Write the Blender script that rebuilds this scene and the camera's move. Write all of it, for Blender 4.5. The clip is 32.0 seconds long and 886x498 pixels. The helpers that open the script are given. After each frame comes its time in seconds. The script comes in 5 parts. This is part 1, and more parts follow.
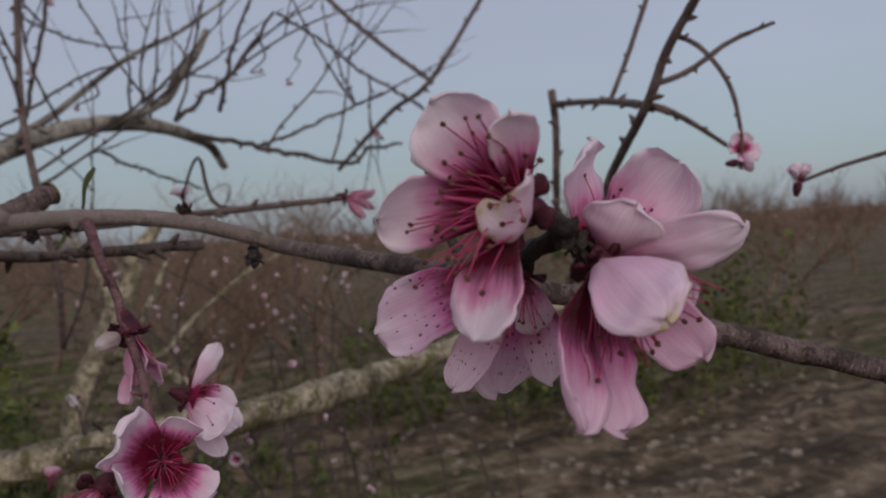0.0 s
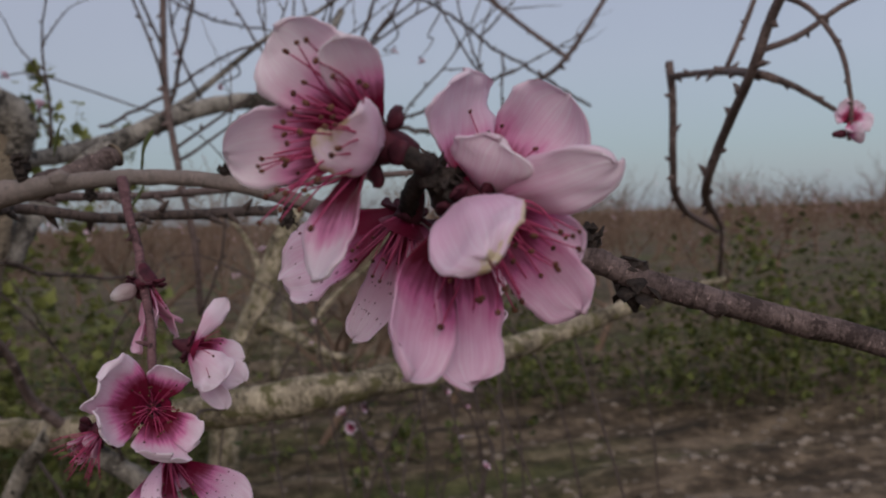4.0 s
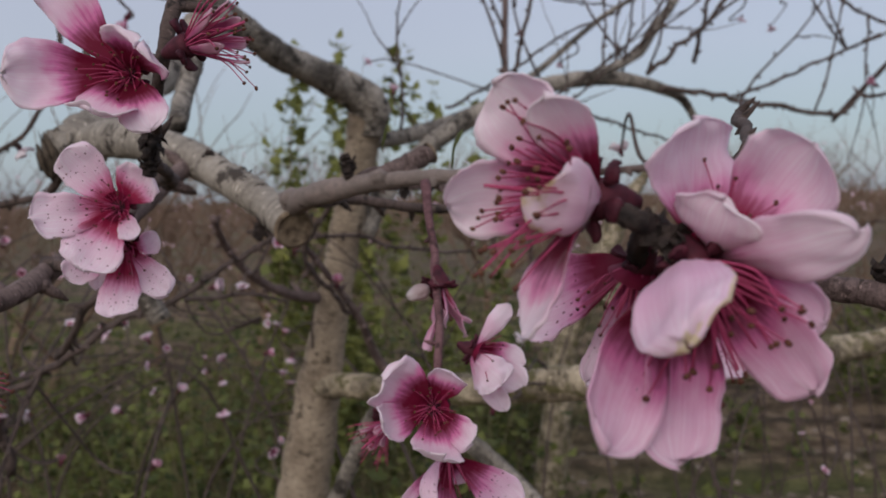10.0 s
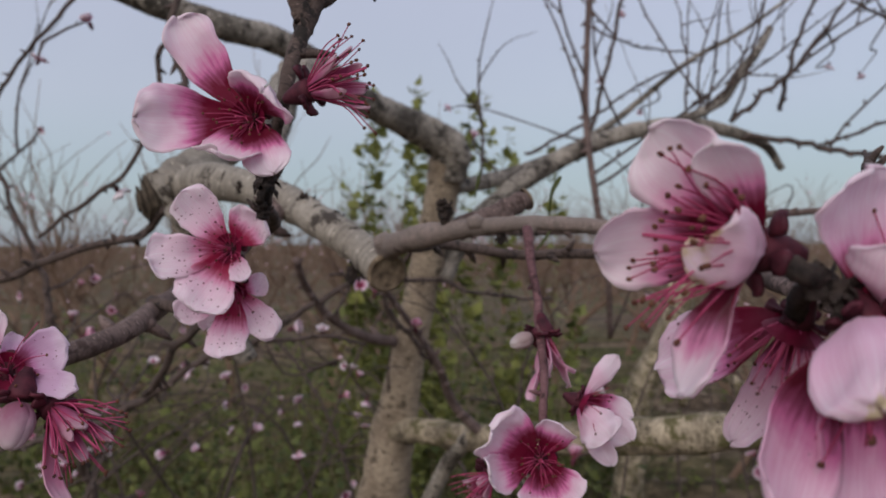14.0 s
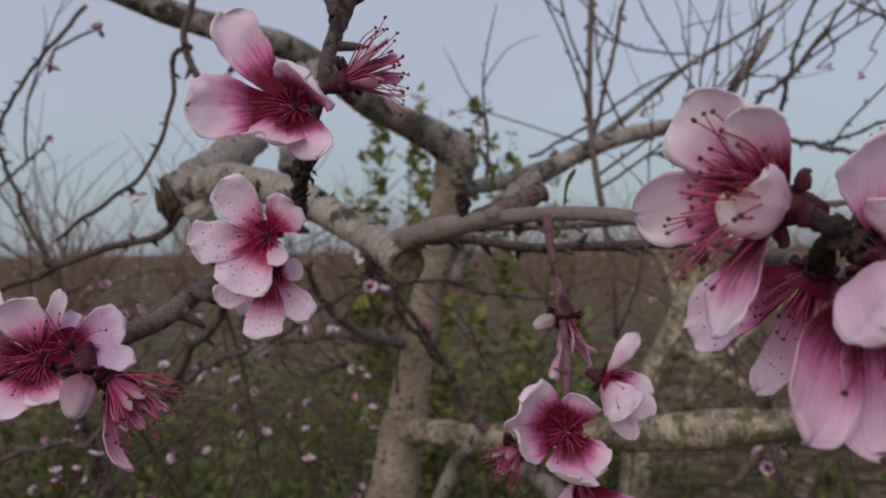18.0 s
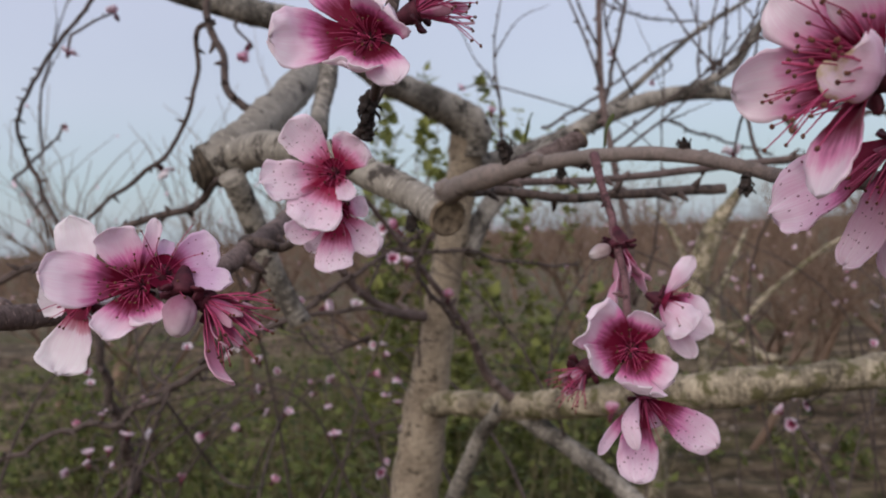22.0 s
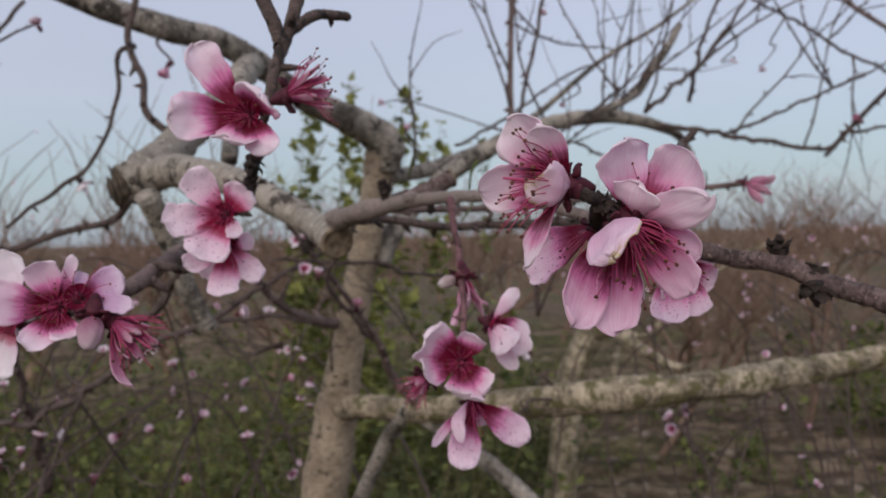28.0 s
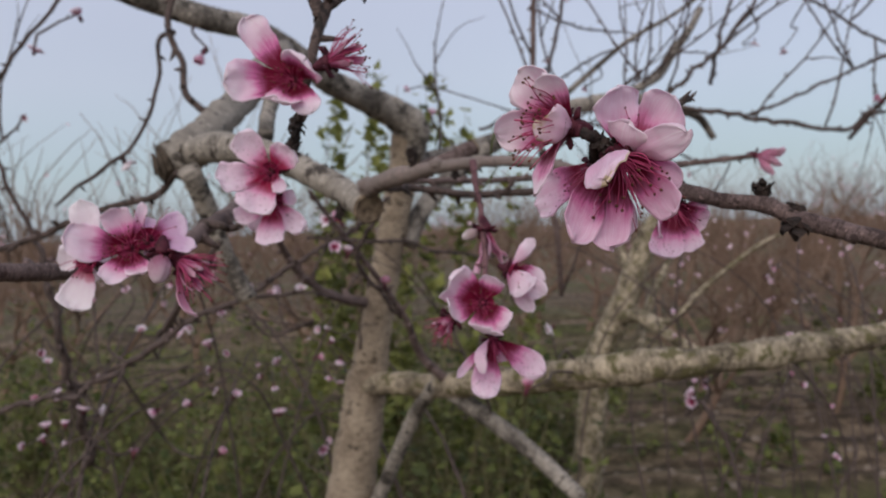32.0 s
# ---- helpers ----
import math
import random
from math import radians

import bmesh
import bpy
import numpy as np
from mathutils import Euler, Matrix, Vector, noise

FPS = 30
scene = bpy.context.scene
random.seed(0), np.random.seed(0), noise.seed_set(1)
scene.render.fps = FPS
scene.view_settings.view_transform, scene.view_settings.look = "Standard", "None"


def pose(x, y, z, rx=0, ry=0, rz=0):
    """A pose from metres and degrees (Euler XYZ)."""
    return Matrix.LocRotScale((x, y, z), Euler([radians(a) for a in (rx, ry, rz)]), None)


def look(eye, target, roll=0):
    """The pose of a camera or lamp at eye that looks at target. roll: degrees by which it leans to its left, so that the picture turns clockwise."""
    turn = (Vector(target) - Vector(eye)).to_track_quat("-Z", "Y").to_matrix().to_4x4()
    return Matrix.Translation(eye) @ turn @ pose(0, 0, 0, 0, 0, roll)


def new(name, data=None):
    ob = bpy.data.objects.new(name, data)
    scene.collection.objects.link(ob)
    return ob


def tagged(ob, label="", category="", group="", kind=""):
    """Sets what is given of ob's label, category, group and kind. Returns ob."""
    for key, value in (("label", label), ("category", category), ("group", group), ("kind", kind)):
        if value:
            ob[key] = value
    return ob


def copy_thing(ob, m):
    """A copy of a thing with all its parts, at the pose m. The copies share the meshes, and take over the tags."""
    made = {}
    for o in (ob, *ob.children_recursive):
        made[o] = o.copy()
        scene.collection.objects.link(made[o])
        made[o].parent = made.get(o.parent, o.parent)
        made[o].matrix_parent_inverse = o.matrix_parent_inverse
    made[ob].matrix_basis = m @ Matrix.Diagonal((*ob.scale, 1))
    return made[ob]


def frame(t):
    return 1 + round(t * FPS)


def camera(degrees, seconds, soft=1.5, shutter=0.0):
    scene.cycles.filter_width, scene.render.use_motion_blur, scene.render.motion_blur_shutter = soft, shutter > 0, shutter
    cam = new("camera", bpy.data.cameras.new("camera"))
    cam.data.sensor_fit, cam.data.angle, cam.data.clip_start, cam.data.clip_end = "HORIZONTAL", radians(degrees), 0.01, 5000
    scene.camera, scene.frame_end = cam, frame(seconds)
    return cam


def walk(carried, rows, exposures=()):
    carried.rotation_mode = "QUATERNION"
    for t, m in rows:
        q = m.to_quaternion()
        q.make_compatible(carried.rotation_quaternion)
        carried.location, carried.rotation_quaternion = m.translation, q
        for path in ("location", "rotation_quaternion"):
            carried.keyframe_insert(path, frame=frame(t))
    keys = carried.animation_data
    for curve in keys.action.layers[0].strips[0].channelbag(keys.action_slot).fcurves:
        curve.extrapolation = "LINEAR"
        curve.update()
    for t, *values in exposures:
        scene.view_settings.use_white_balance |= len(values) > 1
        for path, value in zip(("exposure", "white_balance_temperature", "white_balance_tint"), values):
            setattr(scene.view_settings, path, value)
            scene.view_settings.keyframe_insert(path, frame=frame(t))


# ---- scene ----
cam = camera(52.8, 32.0, soft=1.8)
cam.data.dof.use_dof, cam.data.dof.focus_distance, cam.data.dof.aperture_fstop = True, 0.176, 36.0
PATH = [
    (0, (0.0069, 0.0046, 1.2074), (0.0032, 2.0041, 1.1617), -3.18),
    (0.5, (0.0023, 0.0035, 1.205), (0.0434, 2.003, 1.1797), -2.79),
    (1, (0.0006, 0.0039, 1.2044), (0.0835, 2.0021, 1.1851), -2.69),
    (1.5, (-0.0022, 0.0036, 1.2028), (0.0797, 2.0017, 1.1735), -2.43),
    (2, (0.0038, -0.0001, 1.2032), (0.0079, 1.9991, 1.1474), -2.57),
    (2.5, (0.0173, 0.0025, 1.2027), (-0.0723, 2.0001, 1.1665), -2.02),
    (3, (0.0293, 0.0086, 1.2022), (-0.1465, 2.0005, 1.1646), -2.08),
    (3.5, (0.035, 0.0115, 1.201), (-0.2238, 1.9938, 1.1411), -2.34),
    (5.5, (0.0744, 0.0242, 1.1978), (-0.4721, 1.9461, 1.1111), -1.44),
    (6, (0.0748, 0.0249, 1.1975), (-0.5328, 1.9283, 1.1092), -1.77),
    (6.5, (0.0817, 0.028, 1.1966), (-0.5868, 1.9105, 1.1016), -1.40),
    (7, (0.0895, 0.0288, 1.1975), (-0.6662, 1.8778, 1.0982), -1.57),
    (7.5, (0.0921, 0.028, 1.199), (-0.7432, 1.8422, 1.0932), -1.78),
    (8, (0.0797, 0.0263, 1.2004), (-0.8062, 1.8163, 1.095), -2.06),
    (8.5, (0.0689, 0.0182, 1.2086), (-0.8647, 1.7839, 1.1044), -1.89),
    (9, (0.0711, 0.0215, 1.2101), (-0.912, 1.7608, 1.1191), -1.67),
    (9.5, (0.0602, 0.0213, 1.2099), (-0.9659, 1.7353, 1.1134), -1.39),
    (10, (0.0589, 0.0223, 1.2099), (-0.9824, 1.726, 1.0962), -1.16),
    (10.5, (0.0604, 0.028, 1.2096), (-1.0234, 1.7052, 1.0993), -1.33),
    (11, (0.0647, 0.0278, 1.2086), (-1.0759, 1.6692, 1.1394), -1.15),
    (11.5, (0.0564, 0.0275, 1.2082), (-1.1242, 1.6414, 1.1659), -1.39),
    (12, (0.0545, 0.0328, 1.2082), (-1.1365, 1.6392, 1.1785), -1.10),
    (12.5, (0.056, 0.0291, 1.2087), (-1.1206, 1.6461, 1.1791), -1.15),
    (13, (0.0592, 0.0199, 1.21), (-1.109, 1.6432, 1.1922), -0.43),
    (13.5, (0.0515, 0.0175, 1.2102), (-1.1189, 1.6392, 1.1937), -0.35),
    (14, (0.0491, 0.0195, 1.2103), (-1.1249, 1.6386, 1.1995), -0.24),
    (14.5, (0.0481, 0.0182, 1.2113), (-1.1293, 1.6349, 1.2057), -0.16),
    (15, (0.0463, 0.0157, 1.2088), (-1.1405, 1.6255, 1.205), -0.29),
    (15.5, (0.0487, 0.0103, 1.2098), (-1.1416, 1.6174, 1.212), -0.25),
    (17.5, (0.0538, 0.01, 1.2082), (-1.1276, 1.6237, 1.2156), -0.72),
    (18, (0.0499, 0.0062, 1.2042), (-1.1269, 1.6234, 1.2088), -0.86),
    (18.5, (0.048, 0.0031, 1.1985), (-1.1149, 1.6303, 1.201), -1.14),
    (19, (0.0441, -0.0058, 1.1976), (-1.0982, 1.636, 1.2049), -1.55),
    (19.5, (0.0489, -0.0035, 1.1946), (-1.0747, 1.651, 1.1998), -2.12),
    (20, (0.0532, -0.0048, 1.1931), (-1.0653, 1.6532, 1.1966), -2.43),
    (20.5, (0.0549, -0.011, 1.1914), (-1.0652, 1.646, 1.1912), -2.57),
    (21, (0.0514, -0.0147, 1.1891), (-1.083, 1.6324, 1.1821), -2.59),
    (21.5, (0.0404, -0.0178, 1.1896), (-1.1206, 1.6106, 1.1723), -2.68),
    (22, (0.0419, -0.0111, 1.1899), (-1.1463, 1.5973, 1.1589), -2.87),
    (22.5, (0.0347, -0.0002, 1.1899), (-1.1668, 1.5982, 1.1529), -3.21),
    (23, (0.032, 0.0009, 1.1907), (-1.161, 1.6057, 1.1549), -3.24),
    (23.5, (0.0298, -0.0025, 1.1915), (-1.1489, 1.613, 1.1588), -3.34),
    (24, (0.0323, -0.0094, 1.1935), (-1.1137, 1.6294, 1.165), -3.14),
    (24.5, (0.0371, -0.0185, 1.1965), (-1.0692, 1.6474, 1.1696), -2.87),
    (25, (0.0447, -0.0236, 1.1957), (-1.0267, 1.665, 1.1706), -2.53),
    (25.5, (0.0524, -0.0269, 1.1957), (-0.9895, 1.6801, 1.1717), -2.25),
    (27.5, (0.0625, -0.0448, 1.1957), (-0.9701, 1.6676, 1.1573), -1.52),
    (28, (0.0942, -0.048, 1.1994), (-0.9596, 1.6516, 1.1724), -1.50),
    (28.5, (0.0983, -0.0384, 1.1959), (-0.9809, 1.6454, 1.1769), -1.34),
    (29, (0.0932, -0.0365, 1.1958), (-1.0004, 1.638, 1.1814), -1.22),
    (29.5, (0.0948, -0.0482, 1.1994), (-1.0046, 1.6224, 1.1783), -1.44),
    (30, (0.1026, -0.0619, 1.1959), (-1.0083, 1.6011, 1.1722), -1.61),
    (30.5, (0.1122, -0.0746, 1.1934), (-0.9996, 1.5877, 1.1634), -1.74),
    (31, (0.1182, -0.0766, 1.1886), (-0.9906, 1.5875, 1.1544), -1.84),
    (31.5, (0.1164, -0.0784, 1.1856), (-0.988, 1.5885, 1.1469), -1.89),
    (32, (0.1134, -0.0778, 1.1851), (-0.9893, 1.5902, 1.1396), -1.87),
]
EXPOSURES = [(0.0, -0.6), (2.0, -0.63), (3.5, -0.55), (6.0, -0.34), (9.0, -0.22), (12.0, -0.25), (13.0, -0.18), (15.0, -0.2), (18.0, -0.35), (19.0, -0.4), (20.0, 0.2), (21.0, 0.2), (22.0, 0.05), (23.0, -0.2), (25.0, -0.2), (27.5, -0.06), (32.0, -0.05)]
walk(cam, [(t, look(eye, target, roll)) for t, eye, target, roll in PATH], EXPOSURES)

# ---- sky and light: an overcast evening, brighter behind the camera ----
SUN_UP, SUN_FROM = radians(30), radians(200)
world = bpy.data.worlds.new("evening_sky")
scene.world = world
world.use_nodes = True
wn, wl = world.node_tree.nodes, world.node_tree.links
wn.clear()
sky = wn.new("ShaderNodeTexSky")
sky.sky_type, sky.sun_disc, sky.sun_elevation, sky.sun_rotation = "NISHITA", False, SUN_UP, SUN_FROM
sky.air_density, sky.dust_density, sky.ozone_density = 1.0, 2.0, 2.0
w_sky = wn.new("ShaderNodeBackground")
w_sky.inputs["Strength"].default_value = 0.04
wl.new(sky.outputs["Color"], w_sky.inputs["Color"])
tc = wn.new("ShaderNodeTexCoord")
sep = wn.new("ShaderNodeSeparateXYZ")
wl.new(tc.outputs["Generated"], sep.inputs[0])
ramp = wn.new("ShaderNodeValToRGB")
wl.new(sep.outputs["Z"], ramp.inputs["Fac"])
e = ramp.color_ramp.elements
e[0].position, e[0].color = 0.0, (0.42, 0.475, 0.555, 1)
e[1].position, e[1].color = 0.5, (0.62, 0.64, 0.76, 1)
for p, c in ((0.07, (0.43, 0.52, 0.595, 1)), (0.16, (0.54, 0.57, 0.675, 1)), (0.28, (0.58, 0.59, 0.72, 1))):
    q = e.new(p)
    q.color = c
cloud = wn.new("ShaderNodeTexNoise")
cloud.inputs["Scale"].default_value, cloud.inputs["Detail"].default_value = 2.2, 4.0
wl.new(tc.outputs["Generated"], cloud.inputs["Vector"])
mul = wn.new("ShaderNodeMapRange")
mul.inputs["To Min"].default_value, mul.inputs["To Max"].default_value = 0.72, 0.92
wl.new(cloud.outputs["Fac"], mul.inputs["Value"])
w_cloud = wn.new("ShaderNodeBackground")
wl.new(ramp.outputs["Color"], w_cloud.inputs["Color"])
wl.new(mul.outputs["Result"], w_cloud.inputs["Strength"])
w_add = wn.new("ShaderNodeAddShader")
wl.new(w_sky.outputs[0], w_add.inputs[0])
wl.new(w_cloud.outputs[0], w_add.inputs[1])
w_out = wn.new("ShaderNodeOutputWorld")
wl.new(w_add.outputs[0], w_out.inputs["Surface"])

sun_data = bpy.data.lights.new("sun", "SUN")
sun_data.energy, sun_data.angle, sun_data.color = 1.7, radians(50), (1.0, 0.93, 0.86)
sun = new("sun", sun_data)
sun.matrix_world = look((0, 0, 30), (30 * math.sin(-SUN_FROM) * -1, 30 * math.cos(SUN_FROM) * -1, 30 - 30 * math.tan(SUN_UP)))


# ---- materials ----
def material(name, rough=0.7):
    m = bpy.data.materials.new(name)
    m.use_nodes = True
    n, l = m.node_tree.nodes, m.node_tree.links
    b = n["Principled BSDF"]
    b.inputs["Roughness"].default_value = rough
    b.inputs["Specular IOR Level"].default_value = 0.25
    return m, n, l, b


def tex_noise(n, l, vec, scale, detail=4.0, rough=0.55):
    t = n.new("ShaderNodeTexNoise")
    t.inputs["Scale"].default_value, t.inputs["Detail"].default_value, t.inputs["Roughness"].default_value = scale, detail, rough
    l.new(vec, t.inputs["Vector"])
    return t.outputs["Fac"]


def tex_ramp(n, l, fac, *stops):
    r = n.new("ShaderNodeValToRGB")
    els = r.color_ramp.elements
    els[0].position, els[0].color = stops[0][0], (*stops[0][1], 1)
    els[1].position, els[1].color = stops[-1][0], (*stops[-1][1], 1)
    for p, c in stops[1:-1]:
        els.new(p).color = (*c, 1)
    l.new(fac, r.inputs["Fac"])
    return r.outputs["Color"]


def tex_mix(n, l, fac, a, b, kind="MIX"):
    m = n.new("ShaderNodeMix")
    m.data_type, m.blend_type = "RGBA", kind
    for socket, value in ((m.inputs[0], fac), (m.inputs[6], a), (m.inputs[7], b)):
        if isinstance(value, (int, float)):
            socket.default_value = value
        elif isinstance(value, tuple):
            socket.default_value = (*value, 1)
        else:
            l.new(value, socket)
    return m.outputs[2]


def tex_math(n, l, kind, a, b=0.0):
    m = n.new("ShaderNodeMath")
    m.operation = kind
    for socket, value in ((m.inputs[0], a), (m.inputs[1], b)):
        if isinstance(value, (int, float)):
            socket.default_value = value
        else:
            l.new(value, socket)
    return m.outputs[0]


def tex_bump(n, l, b, height, strength, distance):
    u = n.new("ShaderNodeBump")
    u.inputs["Strength"].default_value, u.inputs["Distance"].default_value = strength, distance
    l.new(height, u.inputs["Height"])
    l.new(u.outputs["Normal"], b.inputs["Normal"])
    return u.outputs["Normal"]


def scaled(n, l, vec, *s):
    m = n.new("ShaderNodeMapping")
    m.inputs["Scale"].default_value = s
    l.new(vec, m.inputs["Vector"])
    return m.outputs["Vector"]


def tex_shift(n, l, vec, amount):
    """Move a pattern by a number of its own for each object."""
    m = n.new("ShaderNodeVectorMath")
    m.operation = "ADD"
    l.new(vec, m.inputs[0])
    l.new(tex_math(n, l, "MULTIPLY", amount, 37.0), m.inputs[1])
    return m.outputs[0]


def petal_material(name, tip, middle, throat, browned=0.0, reach=0.0, freckled=0.0, streaks=0.24):
    """Pigment runs from the crimson claw (u = 0) to the pale rim (u = 1), with veins along the petal."""
    m, n, l, b = material(name, 0.55)
    uv = n.new("ShaderNodeUVMap").outputs["UV"]
    obj = n.new("ShaderNodeTexCoord").outputs["Object"]
    info = n.new("ShaderNodeObjectInfo").outputs["Random"]
    s = n.new("ShaderNodeSeparateXYZ")
    l.new(uv, s.inputs[0])
    blot = tex_noise(n, l, obj, 170.0, 3.0)
    wide = tex_noise(n, l, scaled(n, l, uv, 2.2, 11.0, 1), 1.0, 3.0)
    u = tex_math(n, l, "ADD", s.outputs["X"], tex_math(n, l, "MULTIPLY", tex_math(n, l, "SUBTRACT", blot, 0.5), 0.26))
    u = tex_math(n, l, "ADD", u, tex_math(n, l, "MULTIPLY", tex_math(n, l, "SUBTRACT", wide, 0.5), 0.30))
    u = tex_math(n, l, "ADD", u, tex_math(n, l, "MULTIPLY", tex_math(n, l, "SUBTRACT", info, 0.5), 0.20))
    col = tex_ramp(n, l, u, (0.19 + reach, throat), (0.31 + reach, tuple(0.6 * p + 0.4 * q for p, q in zip(throat, middle))), (0.39 + reach, middle), (0.53 + reach, tuple(0.25 * p + 0.75 * q for p, q in zip(middle, tip))), (0.82, tip))
    # the rim has least pigment, in an uneven margin
    across = tex_math(n, l, "ABSOLUTE", tex_math(n, l, "SUBTRACT", tex_math(n, l, "MULTIPLY", s.outputs["Y"], 2.0), 1.0))
    margin = tex_math(n, l, "MAXIMUM", s.outputs["X"], tex_math(n, l, "MULTIPLY", across, tex_math(n, l, "ADD", tex_math(n, l, "MULTIPLY", s.outputs["X"], 0.55), 0.45)))
    margin = tex_math(n, l, "ADD", margin, tex_math(n, l, "MULTIPLY", tex_math(n, l, "SUBTRACT", blot, 0.5), 0.5))
    col = tex_mix(n, l, tex_ramp(n, l, margin, (0.66, (0, 0, 0)), (1.0, (0.8, 0.8, 0.8))), col, tuple(min(0.95, 0.45 * c + 0.53) for c in tip))
    vein = tex_noise(n, l, scaled(n, l, uv, 1.5, 46.0, 1), 1.0, 2.0)
    veins = tex_ramp(n, l, vein, (0.42, (0.86, 0.60, 0.74)), (0.60, (1, 1, 1)))
    col = tex_mix(n, l, streaks, col, tex_mix(n, l, 1.0, col, veins, "MULTIPLY"))
    if freckled:
        dots = n.new("ShaderNodeTexVoronoi")
        dots.voronoi_dimensions = "2D"
        dots.inputs["Scale"].default_value = 1.0
        l.new(scaled(n, l, tex_shift(n, l, uv, info), 15.0, 11.0, 1), dots.inputs["Vector"])
        pick = n.new("ShaderNodeSeparateColor")
        l.new(dots.outputs["Color"], pick.inputs[0])
        zone = tex_ramp(n, l, s.outputs["X"], (0.42, (0, 0, 0)), (0.50, (1, 1, 1)), (0.84, (1, 1, 1)), (0.92, (0, 0, 0)))
        spot = tex_math(n, l, "MULTIPLY", tex_math(n, l, "LESS_THAN", dots.outputs["Distance"], tex_math(n, l, "MULTIPLY", tex_math(n, l, "ADD", pick.outputs[1], 0.35), 0.17)), tex_math(n, l, "GREATER_THAN", pick.outputs[0], 1.0 - freckled))
        col = tex_mix(n, l, tex_math(n, l, "MULTIPLY", tex_math(n, l, "MULTIPLY", spot, zone), 0.85), col, (0.17, 0.02, 0.05))
    if browned:
        edge = tex_math(n, l, "MAXIMUM", s.outputs["X"], s.outputs["Y"]) if browned > 0 else s.outputs["X"]
        edge = tex_math(n, l, "ADD", edge, tex_math(n, l, "MULTIPLY", tex_math(n, l, "SUBTRACT", tex_noise(n, l, obj, 420.0, 4.0), 0.5), 0.22 if browned > 0 else 0.55))
        mask = tex_ramp(n, l, edge, (1.0 - browned, (0, 0, 0)), (1.12 - browned, (1, 1, 1)))
        col = tex_mix(n, l, mask, col, tex_mix(n, l, blot, (0.62, 0.42, 0.22), (0.82, 0.74, 0.58)))
    l.new(col, b.inputs["Base Color"])
    b.inputs["Sheen Weight"].default_value = 0.15
    normal = tex_bump(n, l, b, tex_math(n, l, "ADD", tex_math(n, l, "MULTIPLY", vein, 0.3), tex_noise(n, l, obj, 900.0, 3.0)), 0.22, 0.0003)
    tr = n.new("ShaderNodeBsdfTranslucent")
    l.new(col, tr.inputs["Color"])
    mix = n.new("ShaderNodeMixShader")
    mix.inputs["Fac"].default_value = 0.4
    l.new(b.outputs[0], mix.inputs[1])
    l.new(tr.outputs[0], mix.inputs[2])
    l.new(mix.outputs[0], n["Material Output"].inputs["Surface"])
    return m


def bark_material(name, dark, light, patch, patch_amount, bump=0.7, size=1.0, sharp=0.0, old=0.0):
    """UV runs in metres: x along the wood, y round it. Lenticels lie across the grain."""
    m, n, l, b = material(name, 0.82)
    uv = n.new("ShaderNodeUVMap").outputs["UV"]
    obj = n.new("ShaderNodeTexCoord").outputs["Object"]
    big = tex_noise(n, l, obj, 24.0 / size, 5.0)
    fine = tex_noise(n, l, obj, 260.0 / size, 5.0, 0.7)
    band = tex_noise(n, l, scaled(n, l, uv, 330.0 / size, 60.0 / size, 1), 1.0, 3.0)
    lent = tex_noise(n, l, scaled(n, l, uv, 420.0 / size, 150.0 / size, 1), 1.0, 1.0)
    col = tex_ramp(n, l, tex_math(n, l, "ADD", tex_math(n, l, "MULTIPLY", big, 0.6), tex_math(n, l, "MULTIPLY", fine, 0.4)), (0.32 + sharp, dark), (0.68 - sharp, light))
    col = tex_mix(n, l, tex_ramp(n, l, band, (0.5, (0, 0, 0)), (0.72, (0.75, 0.75, 0.75))), col, tuple(0.6 * c for c in dark))
    col = tex_mix(n, l, tex_ramp(n, l, lent, (0.66, (0, 0, 0)), (0.70, (0.8, 0.8, 0.8))), col, tuple(min(1, 1.5 * c) for c in light))
    if name in ("bark_trunk", "bark_lichen", "bark", "bark_main", "bark_pruned"):
        knots = tex_noise(n, l, scaled(n, l, uv, 170.0 / size ** 0.6, 75.0 / size ** 0.6, 1), 1.0, 3.0)
        col = tex_mix(n, l, tex_ramp(n, l, knots, (0.63, (0, 0, 0)), (0.67, (0.9, 0.9, 0.9))), col, (0.035, 0.024, 0.016))
    col = tex_mix(n, l, tex_ramp(n, l, tex_noise(n, l, obj, 55.0 / size, 5.0, 0.65), (0.62 - patch_amount, (0, 0, 0)), (0.66 - patch_amount * 0.9, (1, 1, 1))), col, patch)
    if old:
        # the wood nearer the stem is mixed towards a paler grey
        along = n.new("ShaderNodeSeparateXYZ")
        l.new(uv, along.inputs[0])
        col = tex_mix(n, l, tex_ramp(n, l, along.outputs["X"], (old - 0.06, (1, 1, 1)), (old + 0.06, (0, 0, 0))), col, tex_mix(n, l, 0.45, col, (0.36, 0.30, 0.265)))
    l.new(col, b.inputs["Base Color"])
    h = tex_math(n, l, "ADD", tex_math(n, l, "MULTIPLY", band, 0.7), tex_math(n, l, "ADD", fine, tex_math(n, l, "MULTIPLY", big, 1.5)))
    tex_bump(n, l, b, h, bump, 0.0022 * size)
    return m


def plain_material(name, a, b_col, scale, rough=0.7, bump=0.3, depth=0.0005):
    m, n, l, b = material(name, rough)
    obj = n.new("ShaderNodeTexCoord").outputs["Object"]
    f = tex_noise(n, l, obj, scale, 4.0)
    l.new(tex_ramp(n, l, f, (0.3, a), (0.7, b_col)), b.inputs["Base Color"])
    tex_bump(n, l, b, tex_noise(n, l, obj, scale * 3, 4.0), bump, depth)
    return m


